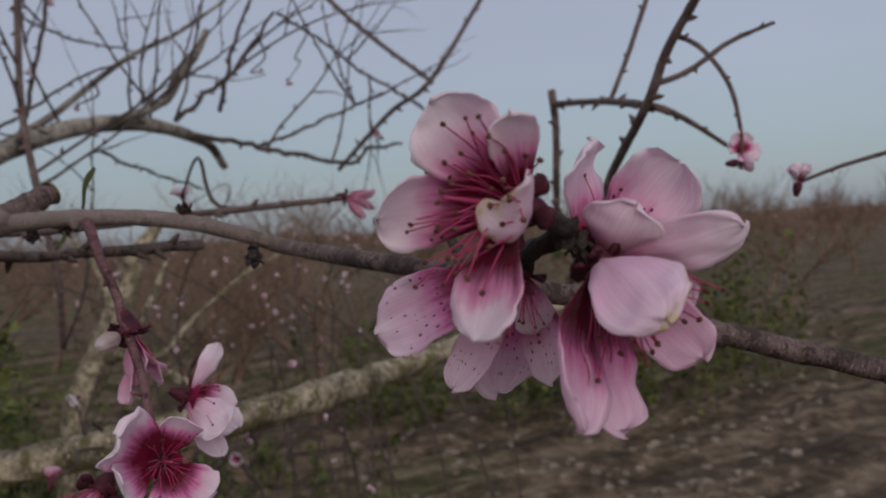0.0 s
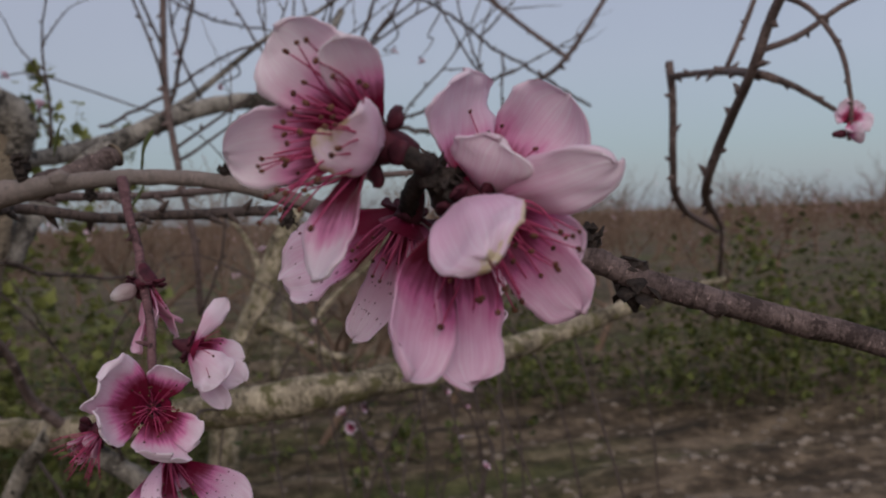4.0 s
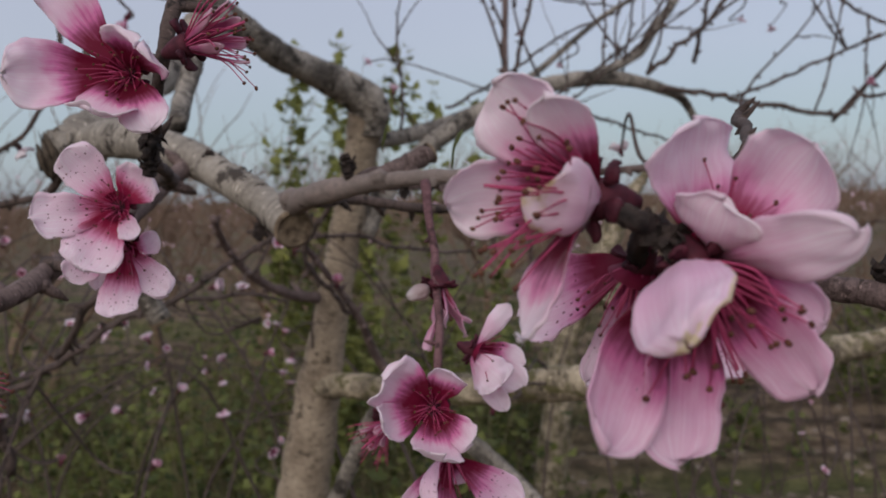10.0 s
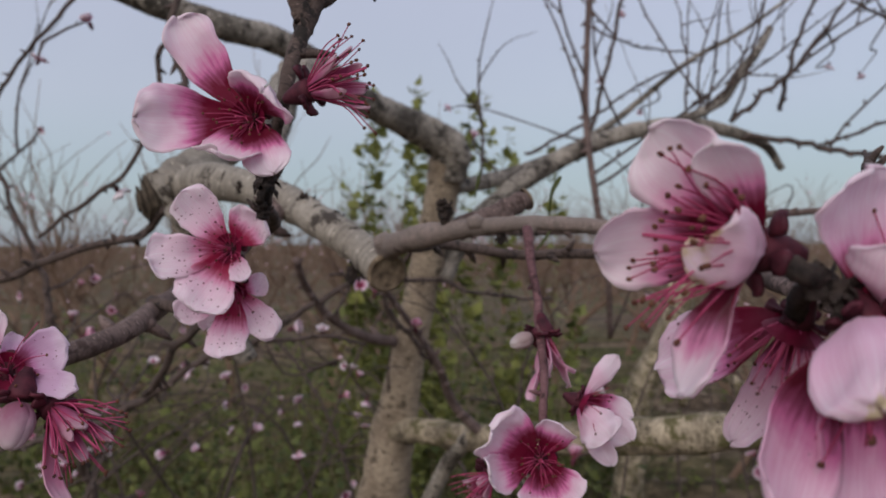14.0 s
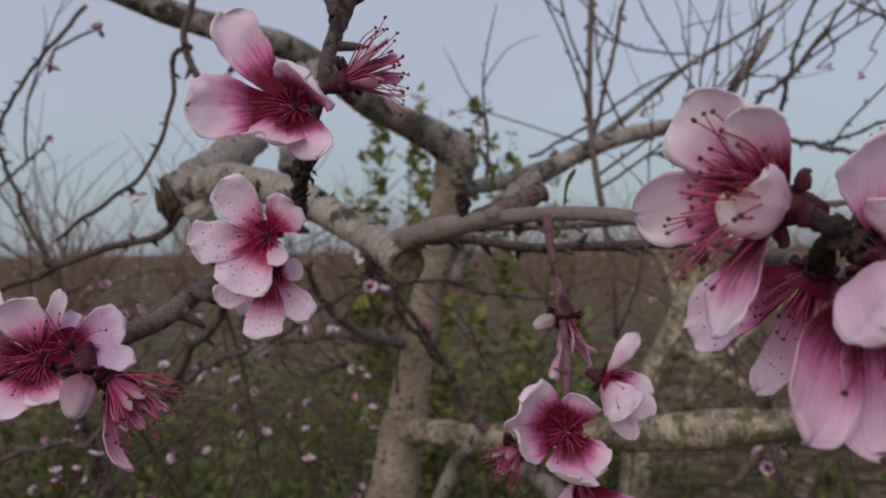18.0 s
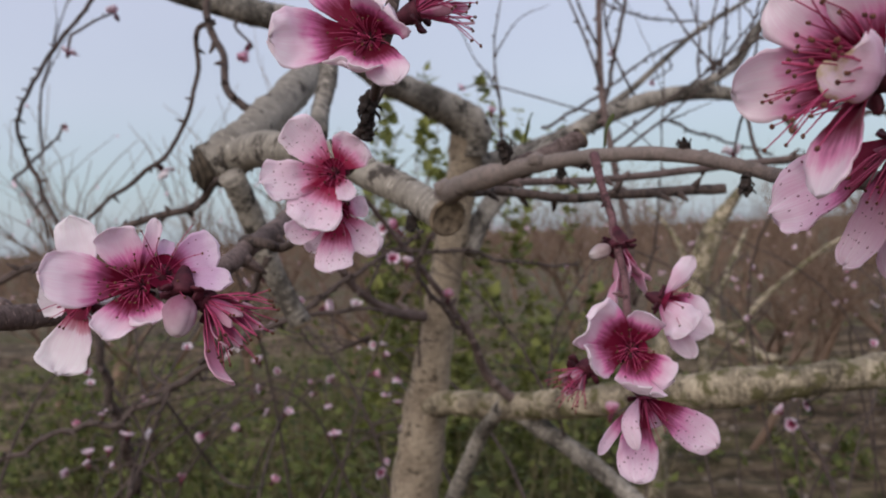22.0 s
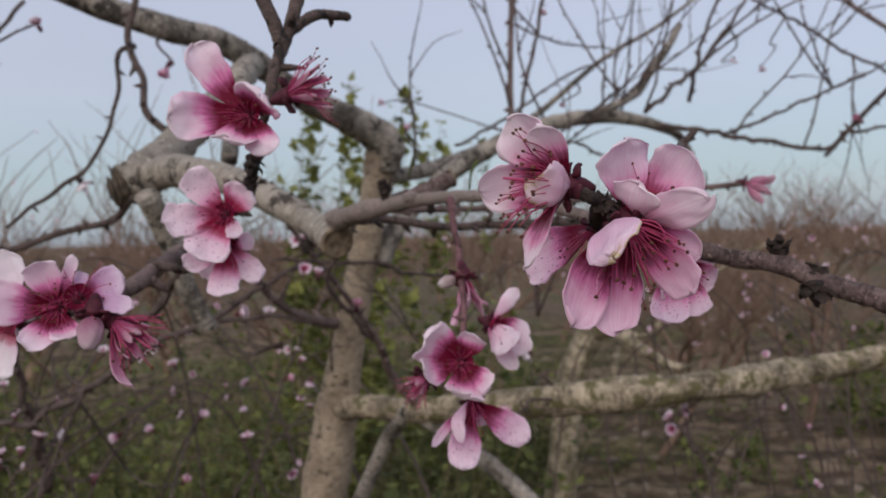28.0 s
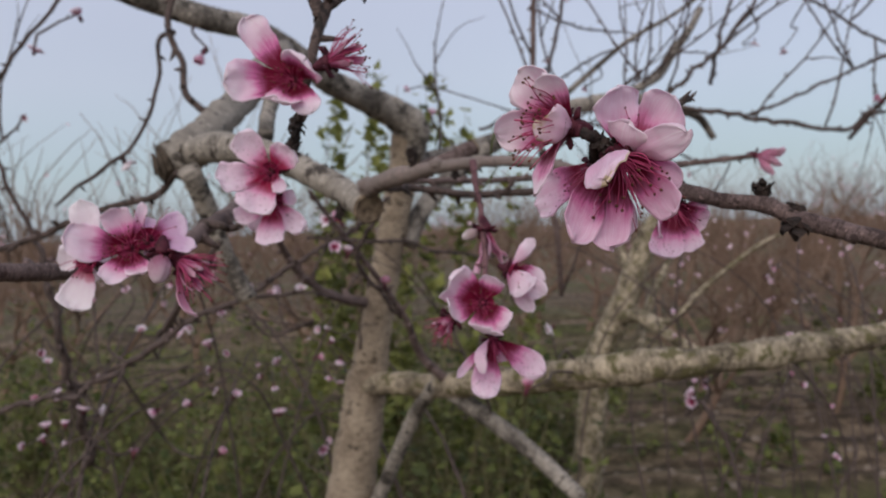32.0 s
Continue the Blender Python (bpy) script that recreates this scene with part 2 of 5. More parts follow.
def leaf_material(name, a, b_col):
    m, n, l, b = material(name, 0.6)
    isl = n.new("ShaderNodeNewGeometry").outputs["Random Per Island"]
    obj = n.new("ShaderNodeTexCoord").outputs["Object"]
    f = tex_math(n, l, "ADD", tex_math(n, l, "MULTIPLY", isl, 0.7), tex_math(n, l, "MULTIPLY", tex_noise(n, l, obj, 3.0, 3.0), 0.3))
    col = tex_ramp(n, l, f, (0.15, a), (0.85, b_col))
    l.new(col, b.inputs["Base Color"])
    tr = n.new("ShaderNodeBsdfTranslucent")
    l.new(col, tr.inputs["Color"])
    mix = n.new("ShaderNodeMixShader")
    mix.inputs["Fac"].default_value = 0.3
    l.new(b.outputs[0], mix.inputs[1])
    l.new(tr.outputs[0], mix.inputs[2])
    l.new(mix.outputs[0], n["Material Output"].inputs["Surface"])
    return m


PETAL = petal_material("petal", (0.92, 0.75, 0.84), (0.73, 0.22, 0.46), (0.19, 0.002, 0.032), reach=0.06)
PETAL_FRECKLED = petal_material("petal_freckled", (0.87, 0.67, 0.79), (0.74, 0.26, 0.50), (0.21, 0.003, 0.04), reach=0.10, freckled=0.30, streaks=0.4)
PETAL_VIOLET = petal_material("petal_violet", (0.70, 0.50, 0.68), (0.60, 0.27, 0.49), (0.21, 0.004, 0.05), freckled=0.12)
PETAL_ROSY = petal_material("petal_rosy", (0.93, 0.79, 0.87), (0.82, 0.38, 0.58), (0.42, 0.02, 0.09), freckled=0.30, streaks=0.35)
PETAL_BROWN = petal_material("petal_browned", (0.93, 0.79, 0.86), (0.78, 0.31, 0.53), (0.17, 0.002, 0.03), browned=-0.04, reach=0.10)
PETAL_BLUSH = petal_material("petal_blush", (0.92, 0.76, 0.85), (0.80, 0.36, 0.58), (0.30, 0.008, 0.06), reach=0.06, streaks=0.4)
PETAL_FOLDED = petal_material("petal_folded", (0.86, 0.61, 0.76), (0.78, 0.42, 0.62), (0.36, 0.010, 0.07), browned=0.005, reach=-0.05, streaks=0.4)
PETAL_CURLED = petal_material("petal_curled", (0.87, 0.64, 0.77), (0.78, 0.38, 0.60), (0.36, 0.010, 0.07), browned=0.05, reach=-0.05)
PETAL_TRUMPET = petal_material("petal_trumpet", (0.83, 0.54, 0.70), (0.68, 0.20, 0.42), (0.15, 0.002, 0.026), browned=-0.04, reach=0.19, streaks=0.55)
PETAL_DULL = petal_material("petal_dull", (0.46, 0.32, 0.31), (0.40, 0.24, 0.25), (0.2, 0.03, 0.05))
PETAL_PALE = petal_material("petal_pale", (0.90, 0.84, 0.87), (0.86, 0.70, 0.79), (0.50, 0.05, 0.13), reach=-0.04)
PETAL_DUSK = petal_material("petal_dusk", (0.50, 0.25, 0.35), (0.36, 0.13, 0.21), (0.16, 0.02, 0.05), reach=0.15)
PETAL_DEEP = petal_material("petal_deep", (0.76, 0.35, 0.52), (0.64, 0.18, 0.35), (0.28, 0.015, 0.05))
PETAL_SPENT = petal_material("petal_spent", (0.50, 0.11, 0.26), (0.34, 0.03, 0.11), (0.16, 0.006, 0.03))
FILAMENT = plain_material("filament", (0.22, 0.010, 0.055), (0.54, 0.09, 0.20), 90.0, 0.5)
THROAT = plain_material("throat", (0.10, 0.002, 0.018), (0.22, 0.006, 0.045), 300.0, 0.6)
ANTHER = plain_material("anther", (0.05, 0.016, 0.014), (0.17, 0.070, 0.042), 400.0, 0.8)
CALYX = plain_material("calyx", (0.030, 0.006, 0.012), (0.105, 0.020, 0.034), 300.0, 0.7)
BUD = plain_material("bud_scale", (0.012, 0.010, 0.010), (0.06, 0.042, 0.035), 350.0, 0.85, 0.9, 0.001)
BARK = bark_material("bark", (0.085, 0.072, 0.061), (0.40, 0.35, 0.30), (0.05, 0.042, 0.035), 0.07, sharp=0.10, bump=1.0)
PRUNED = bark_material("bark_pruned", (0.17, 0.145, 0.12), (0.42, 0.37, 0.315), (0.06, 0.048, 0.04), 0.03, bump=0.8)
CUT_DARK = plain_material("cut_wood_dark", (0.03, 0.024, 0.02), (0.15, 0.115, 0.085), 200.0, 0.9, 0.9, 0.0015)
TRUNK = bark_material("bark_trunk", (0.145, 0.105, 0.074), (0.46, 0.37, 0.275), (0.105, 0.08, 0.056), 0.02)
LICHEN = bark_material("bark_lichen", (0.065, 0.050, 0.033), (0.50, 0.41, 0.295), (0.115, 0.10, 0.045), 0.10, sharp=0.09)
BRANCH = bark_material("bark_young", (0.052, 0.034, 0.031), (0.225, 0.160, 0.146), (0.07, 0.045, 0.04), 0.04, size=0.35, bump=0.5)
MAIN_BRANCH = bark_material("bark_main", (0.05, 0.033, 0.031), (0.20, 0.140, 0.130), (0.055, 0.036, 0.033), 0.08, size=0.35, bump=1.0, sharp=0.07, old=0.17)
RED_TWIG = bark_material("bark_red_twig", (0.075, 0.03, 0.035), (0.21, 0.11, 0.115), (0.05, 0.025, 0.025), 0.05, size=0.3, bump=0.4)
TWIG = bark_material("bark_twig", (0.038, 0.027, 0.024), (0.14, 0.10, 0.088), (0.025, 0.02, 0.018), 0.06, size=0.3, bump=0.5)
FAR_BARK = plain_material("bark_far", (0.088, 0.054, 0.037), (0.27, 0.178, 0.128), 6.0, 0.9)
CUT_WOOD = plain_material("cut_wood", (0.075, 0.052, 0.036), (0.30, 0.225, 0.155), 240.0, 0.85, 0.8, 0.001)
LEAF = leaf_material("leaf", (0.036, 0.050, 0.013), (0.19, 0.205, 0.056))
YOUNG_LEAF = leaf_material("young_leaf", (0.085, 0.100, 0.030), (0.30, 0.31, 0.095))
DRY = leaf_material("dry_grass", (0.12, 0.10, 0.05), (0.30, 0.25, 0.14))


# ---- mesh tools ----
def part(name, bm, mat, parent, label="", smooth=True):
    """Links a bmesh, drawn in world places, as one mesh under its thing or part."""
    me = bpy.data.meshes.new(name)
    base = parent.matrix_world.translation if parent else Vector()
    if parent:
        at = parent
        base = Vector()
        while at:
            base = base + at.location
            at = at.parent
    bmesh.ops.translate(bm, verts=bm.verts, vec=-base)
    bm.to_mesh(me)
    bm.free()
    if smooth:
        me.polygons.foreach_set("use_smooth", [True] * len(me.polygons))
    me.materials.append(mat)
    ob = new(name, me)
    if parent:
        ob.parent = parent
    return tagged(ob, label) if label else ob


def thing(name, place, label, category, group="", kind=""):
    ob = new(name)
    ob.location = place
    ob.empty_display_size = 0.01
    return tagged(ob, label, category, group, kind)


def glide(points, steps):
    """A smooth line through rows of numbers (Catmull-Rom)."""
    p = [np.array(q, float) for q in points]
    if len(p) == 2:
        return [p[0] + (p[1] - p[0]) * k / steps for k in range(steps + 1)]
    p = [2 * p[0] - p[1]] + p + [2 * p[-1] - p[-2]]
    line = []
    for a, b, c, d in zip(p, p[1:], p[2:], p[3:]):
        for k in range(steps):
            t = k / steps
            line.append(0.5 * (2 * b + (c - a) * t + (2 * a - 5 * b + 4 * c - d) * t * t + (3 * b - a - 3 * c + d) * t ** 3))
    line.append(p[-2])
    return line


def tube(bm, line, seg, rough=0.0, tip=True, start=0.0):
    """A tapered round stem along rows of x, y, z, radius, with an uneven skin. Returns its last ring."""
    uv = bm.loops.layers.uv.verify()
    rings, far, side = [], start, None
    pts = [Vector(q[:3]) for q in line]
    for k, q in enumerate(line):
        ahead = (pts[min(k + 1, len(pts) - 1)] - pts[max(k - 1, 0)]).normalized()
        side = (ahead.orthogonal() if side is None else side - ahead * side.dot(ahead)).normalized()
        up = ahead.cross(side)
        if k:
            far += (pts[k] - pts[k - 1]).length
        ring = []
        for s in range(seg):
            a = 2 * math.pi * s / seg
            way = side * math.cos(a) + up * math.sin(a)
            r = max(float(q[3]), 0.0001)
            if rough:
                r *= 1 + rough * noise.noise((pts[k] + way * r) * (0.55 / r)) + rough * 0.6 * noise.noise((pts[k] + way * r) * (1.7 / r))
            ring.append(bm.verts.new(pts[k] + way * r))
        rings.append((ring, far, float(q[3])))
    for (a, fa, ra), (b, fb, rb) in zip(rings, rings[1:]):
        for s in range(seg):
            f = bm.faces.new((a[s], a[(s + 1) % seg], b[(s + 1) % seg], b[s]))
            w = 2 * math.pi * ra / seg
            for loop, c in zip(f.loops, ((fa, s * w), (fa, (s + 1) * w), (fb, (s + 1) * w), (fb, s * w))):
                loop[uv].uv = c
    if tip:
        bm.faces.new(rings[-1][0])
        bm.faces.new(list(reversed(rings[0][0])))
    return rings[-1][0]


def ball(bm, place, radius, stretch=(1, 1, 1), level=1, turn=None):
    m = Matrix.Translation(place) @ (turn.to_4x4() if turn else Matrix()) @ Matrix.Diagonal((*[radius * s for s in stretch], 1))
    return bmesh.ops.create_icosphere(bm, subdivisions=level, radius=1, matrix=m)["verts"]


def petal_mesh(base, tip, normal, width, lift, curl, rng, nu=22, nv=16, thick=0.00018):
    """One petal: a narrow claw, a broad cupped blade and an uneven, slightly ruffled rim."""
    bm = bmesh.new()
    uv = bm.loops.layers.uv.verify()
    way = tip - base
    length = way.length
    d = way.normalized()
    nrm = normal - d * normal.dot(d)
    if nrm.length < 0.15:
        nrm = d.orthogonal()
    nrm.normalize()
    side = d.cross(nrm).normalized()
    mid = base + way * 0.5 - nrm * (lift + 0.07 * length)
    ph = [rng.uniform(0, 6.28) for _ in range(5)]
    skew = rng.uniform(-0.08, 0.08)
    notch = rng.uniform(0.0, 0.05)
    shift = Vector((rng.uniform(0, 9), rng.uniform(0, 9), rng.uniform(0, 9)))

    def spot(u, v):
        w = 0.5 * width * max(0.10 * (1 - u) ** 3 + min(1.0, 1.82 * (u + 0.02) ** 0.92 * max(0.0, 1 - u ** 2.9) ** 0.52), 0.03)
        p = base * (1 - u) ** 2 + mid * 2 * u * (1 - u) + tip * u * u
        rim = 1 + (0.05 * math.sin(7 * v + 9 * u + ph[0]) + 0.035 * math.sin(23 * u + ph[1]) + 0.10 * noise.noise(Vector((9 * u, 2 * v, ph[4]))) + 0.07 * noise.noise(Vector((24 * u, 3 * v, ph[2])))) * u
        x = v * w * rim + skew * length * u * u
        cup = (0.30 * v * v) * w * (1.15 - 0.7 * u)
        wave = 0.10 * width * u * (abs(v) ** 1.5) * math.sin(5.5 * u + 2.4 * v + ph[2]) + 0.022 * width * u * u * abs(v) * math.sin(15 * u + 9 * v + ph[1]) + 0.035 * width * math.sin(6 * u + ph[3]) * v
        wave -= 0.03 * width * math.exp(-(v / 0.2) ** 2) * (1 - u)
        p = p + side * x + nrm * (cup + wave)
        fold = noise.noise(p * 150 + shift) * 0.11 + noise.noise(p * 420 + shift) * 0.034
        p = p + nrm * (fold * width * (0.35 + u) * (0.5 + abs(v)))
        if u > 0.5:
            s = (u - 0.5) / 0.5
            p = p + nrm * (curl * length * 0.42 * s * s) - d * (abs(curl) * length * 0.16 * s ** 3)
        p = p - d * (notch * length * math.exp(-(v / 0.14) ** 2) * u ** 6 + 0.05 * length * u ** 5 * noise.noise(Vector((4.5 * v, ph[4], ph[3]))) + 0.010 * length * u ** 7 * noise.noise(Vector((13 * v, ph[3], ph[4]))))
        return p

    def ease(i):
        return math.sin(0.5 * math.pi * i / nu)

    grids = []
    for layer in (1, -1):
        grids.append([[bm.verts.new(spot(ease(i), -1 + 2 * j / nv) + nrm * (layer * thick)) for j in range(nv + 1)] for i in range(nu + 1)])
    for g, flip in zip(grids, (False, True)):
        for i in range(nu):
            for j in range(nv):
                q = [g[i][j], g[i + 1][j], g[i + 1][j + 1], g[i][j + 1]]
                c = [(ease(i), j / nv), (ease(i + 1), j / nv), (ease(i + 1), (j + 1) / nv), (ease(i), (j + 1) / nv)]
                if flip:
                    q, c = q[::-1], c[::-1]
                f = bm.faces.new(q)
                for loop, t in zip(f.loops, c):
                    # the outer side carries less pigment at its claw
                    loop[uv].uv = (0.38 + 0.62 * t[0], t[1]) if flip else t
    a, b = grids
    rim = [(i, 0) for i in range(nu)] + [(nu, j) for j in range(nv)] + [(i, nv) for i in range(nu, 0, -1)] + [(0, j) for j in range(nv, 0, -1)]
    for (i, j), (k, m) in zip(rim, rim[1:] + rim[:1]):
        f = bm.faces.new((b[i][j], b[k][m], a[k][m], a[i][j]))
        for loop, t in zip(f.loops, ((ease(i), j / nv), (ease(k), m / nv), (ease(k), m / nv), (ease(i), j / nv))):
            loop[uv].uv = t
    bmesh.ops.recalc_face_normals(bm, faces=bm.faces)
    return bm


def stamen_parts(flower, root, axis, count, length, spread, rng, lean=Vector(), name="stamen_tuft"):
    fil, ant = bmesh.new(), bmesh.new()
    one = axis.orthogonal().normalized()
    two = axis.cross(one)
    for k in range(count):
        a, r = 2 * math.pi * (k * 0.381966 + rng.uniform(-0.04, 0.04)), math.sqrt((k + 0.5) / count)
        out = one * math.cos(a) + two * math.sin(a)
        way = (axis + out * math.tan(radians(spread)) * r * rng.uniform(0.75, 1.1) + lean * rng.uniform(0.6, 1.2)).normalized()
        long = length * rng.uniform(0.72, 1.08)
        start = root + out * 0.0016 * r
        bend = out * (long * rng.uniform(-0.16, 0.22)) + Vector((rng.uniform(-0.1, 0.1), rng.uniform(-0.1, 0.1), -rng.uniform(0.0, 0.16))) * long
        end = start + way * long + bend * 0.6
        mid = start + way * long * 0.55 - bend * 0.25
        thin = 0.9 if length > 0.012 else 0.68
        line = glide([(*start, 0.00024 * thin), (*mid, 0.00018 * thin), (*end, 0.00012 * thin)], 4)
        tube(fil, line, 5)
        turn = Euler((rng.uniform(0, 3), rng.uniform(0, 3), 0)).to_matrix()
        ball(ant, end, rng.uniform(0.00035, 0.00050) * thin, (1, 1, 1.4), 1, turn)
    # the pistil
    tube(fil, glide([(*root, 0.0007), (*(root + axis * length * 0.25), 0.0005), (*(root + axis * length * 0.95), 0.00022)], 3), 6)
    tagged(part(name, fil, FILAMENT, flower, "crimson filaments"), kind="stuff")
    tagged(part("pollen_tuft", ant, ANTHER, flower, "brown pollen tips"), kind="stuff")


def calyx_parts(flower, root, axis, rng, size=1.0, reflex=0.15):
    bm = bmesh.new()
    tube(bm, glide([(*(root - axis * 0.0062 * size), 0.0009 * size), (*(root - axis * 0.0045 * size), 0.0017 * size), (*(root - axis * 0.0015 * size), 0.0027 * size), (*(root + axis * 0.0004 * size), 0.0026 * size)], 4), 12, 0.06)
    part("calyx", bm, CALYX, flower, "wine-red calyx cup")
    one = axis.orthogonal().normalized()
    two = axis.cross(one)
    for k in range(5):
        a = 2 * math.pi * (k + 0.5 * rng.random()) / 5
        out = one * math.cos(a) + two * math.sin(a)
        base = root + out * 0.0024 * size - axis * 0.0006 * size
        tip = base + (out - axis * reflex * rng.uniform(0.4, 1.2)).normalized() * 0.0034 * size
        part("sepal", petal_mesh(base, tip, -axis + out * 0.3, 0.0032 * size, 0.0003, 0.1, rng, 5, 4, 0.0003), CALYX, flower)


def grow(bm, rng, start, way, length, radius, seg, depth, tips):
    """A crooked stem that forks into thinner ones."""
    p, d = Vector(start), Vector(way).normalized()
    rows = [(*p, radius)]
    n = 4
    for k in range(n):
        d = (d + Vector((rng.uniform(-1, 1), rng.uniform(-1, 1), rng.uniform(-0.5, 0.9))) * 0.22).normalized()
        p = p + d * (length / n)
        rows.append((*p, radius * (1 - 0.55 * (k + 1) / n)))
        if depth and k:
            for _ in range(2 if depth > 1 else 1):
                out = (d + Vector((rng.uniform(-1, 1), rng.uniform(-1, 1), rng.uniform(-0.4, 0.8))) * 1.1).normalized()
                grow(bm, rng, p, out, length * rng.uniform(0.45, 0.75), radius * 0.5, max(4, seg - 2), depth - 1, tips)
        if radius < 0.012:
            tips.append(p.copy())
    tube(bm, [np.array(r) for r in rows], seg, 0, tip=False)


def blossom(label, root, axis, petals, stamens=26, brown=0, pale=0, long=0.0135, cup=1.0, frayed=None):
    """A peach blossom. petals: rows of x, y, z from the root to the tip, width and lift in millimetres, and curl."""
    root, axis = Vector(root), Vector(axis).normalized()
    rng = random.Random(label)
    ob = thing("peach_blossom", root, label, "blossom", "peach blossoms")
    for k, (x, y, z, width, lift, curl, *faced) in enumerate(petals):
        tip = Vector((x, y, z)) / 1000
        out = tip - axis * tip.dot(axis)
        out = out.normalized() if out.length > 1e-6 else axis.orthogonal()
        base = root + out * 0.0019 + axis * 0.0004
        mat = PETAL_BLUSH if pale == 5 else PETAL_VIOLET if pale == 4 else PETAL_FRECKLED if pale == 3 else PETAL_ROSY if pale == 2 else PETAL_PALE if pale else (PETAL_FOLDED if brown == 2 else PETAL_CURLED) if k == frayed else PETAL_TRUMPET if brown == 2 else PETAL_BROWN if brown else PETAL
        part("petal", petal_mesh(base, root + tip, Vector(faced[0]) if faced else axis, width / 1000 * 1.12, lift / 1000, curl, rng), mat, ob, "curled petal with a cream-brown edge" if mat in (PETAL_CURLED, PETAL_FOLDED) else "")
    mean = sum((Vector(p[:3]).normalized() for p in petals), Vector()) / 5
    lean = mean - axis * mean.dot(axis)
    stamen_parts(ob, root, axis, stamens, long, 46, rng, lean * 0.35)
    # the nectar cup that shows between the petal claws
    bm = bmesh.new()
    tube(bm, glide([(*(root - axis * 0.0004 * cup), 0.0003 * cup), (*(root + axis * 0.0002 * cup), 0.0022 * cup), (*(root + axis * 0.0026 * cup), 0.0050 * cup)], 3), 14, 0.08, tip=False)
    part("throat", bm, THROAT, ob, "deep crimson nectar cup")
    calyx_parts(ob, root, axis, rng, cup)
    return ob


def wilted(label, root, axis, petals):
    root, axis = Vector(root), Vector(axis).normalized()
    rng = random.Random(label)
    ob = thing("peach_blossom", root, label, "blossom", "peach blossoms")
    for p in petals:
        tip = Vector(p) / 1000
        part("petal", petal_mesh(root, root + tip, axis.orthogonal(), 0.0075, 0.001, rng.uniform(-0.2, 0.3), rng), PETAL_DEEP, ob)
        part("petal", petal_mesh(root, root + tip * 0.8 + axis.orthogonal() * rng.uniform(-0.004, 0.004), -axis.orthogonal(), 0.006, 0.002, 0.2, rng), PETAL_DEEP, ob)
    stamen_parts(ob, root, axis, 10, 0.010, 24, rng)
    calyx_parts(ob, root, axis, rng, 1.1, -0.4)
    return ob


def spent(label, root, axis, length, limp=None):
    root, axis = Vector(root), Vector(axis).normalized()
    rng = random.Random(label)
    ob = thing("spent_blossom", root, label, "blossom", "spent blossoms")
    stamen_parts(ob, root, axis, 34, length, 40, rng)
    one = axis.orthogonal().normalized()
    for k in range(6):
        out = one * math.cos(k * 1.05) + axis.cross(one) * math.sin(k * 1.05)
        tip = root + (axis + out * rng.uniform(0.2, 0.75)).normalized() * length * rng.uniform(0.55, 0.95)
        part("strap", petal_mesh(root + out * 0.001, tip, -out, rng.uniform(0.0018, 0.0032), 0.0004, rng.uniform(-0.3, 0.3), rng, 10, 6), PETAL_SPENT, ob, "withered crimson strap")
    calyx_parts(ob, root, axis, rng, 1.05, -0.2)
    if limp:
        part("petal", petal_mesh(root, root + Vector(limp) / 1000, axis, 0.0052, 0.0012, 0.55, rng), PETAL_DEEP, ob, "limp rose petal")
    return ob


def flower_bud(label, root, axis, size):
    root, axis = Vector(root), Vector(axis).normalized()
    rng = random.Random(label)
    ob = thing("flower_bud", root, label, "bud", "flower buds")
    for k in range(4):
        one = axis.orthogonal().normalized()
        out = one * math.cos(k * 1.57) + axis.cross(one) * math.sin(k * 1.57)
        bm = bmesh.new()
        uv = bm.loops.layers.uv.verify()
        turn = axis.to_track_quat("Z", "Y").to_matrix()
        ball(bm, root + axis * size * 0.95 + out * size * 0.12, size * 0.5, (1, 0.8, 1.6), 3, turn)
        for v in bm.verts:
            h = (v.co - root).dot(axis) / size
            core = root + axis * h * size
            v.co = core + (v.co - core) * (1.08 - 0.30 * max(0.0, h - 0.8)) * (1 + 0.12 * noise.noise(v.co * 500 + out))
        for f in bm.faces:
            for loop in f.loops:
                loop[uv].uv = (min(1, max(0.3, 0.5 + (loop.vert.co - root).dot(axis) / size * 0.3)), 0.5)
        part("petal", bm, PETAL_DULL if "dull" in label else PETAL_DUSK, ob)
    calyx_parts(ob, root, axis, rng, size / 0.006, -0.9)
    return ob


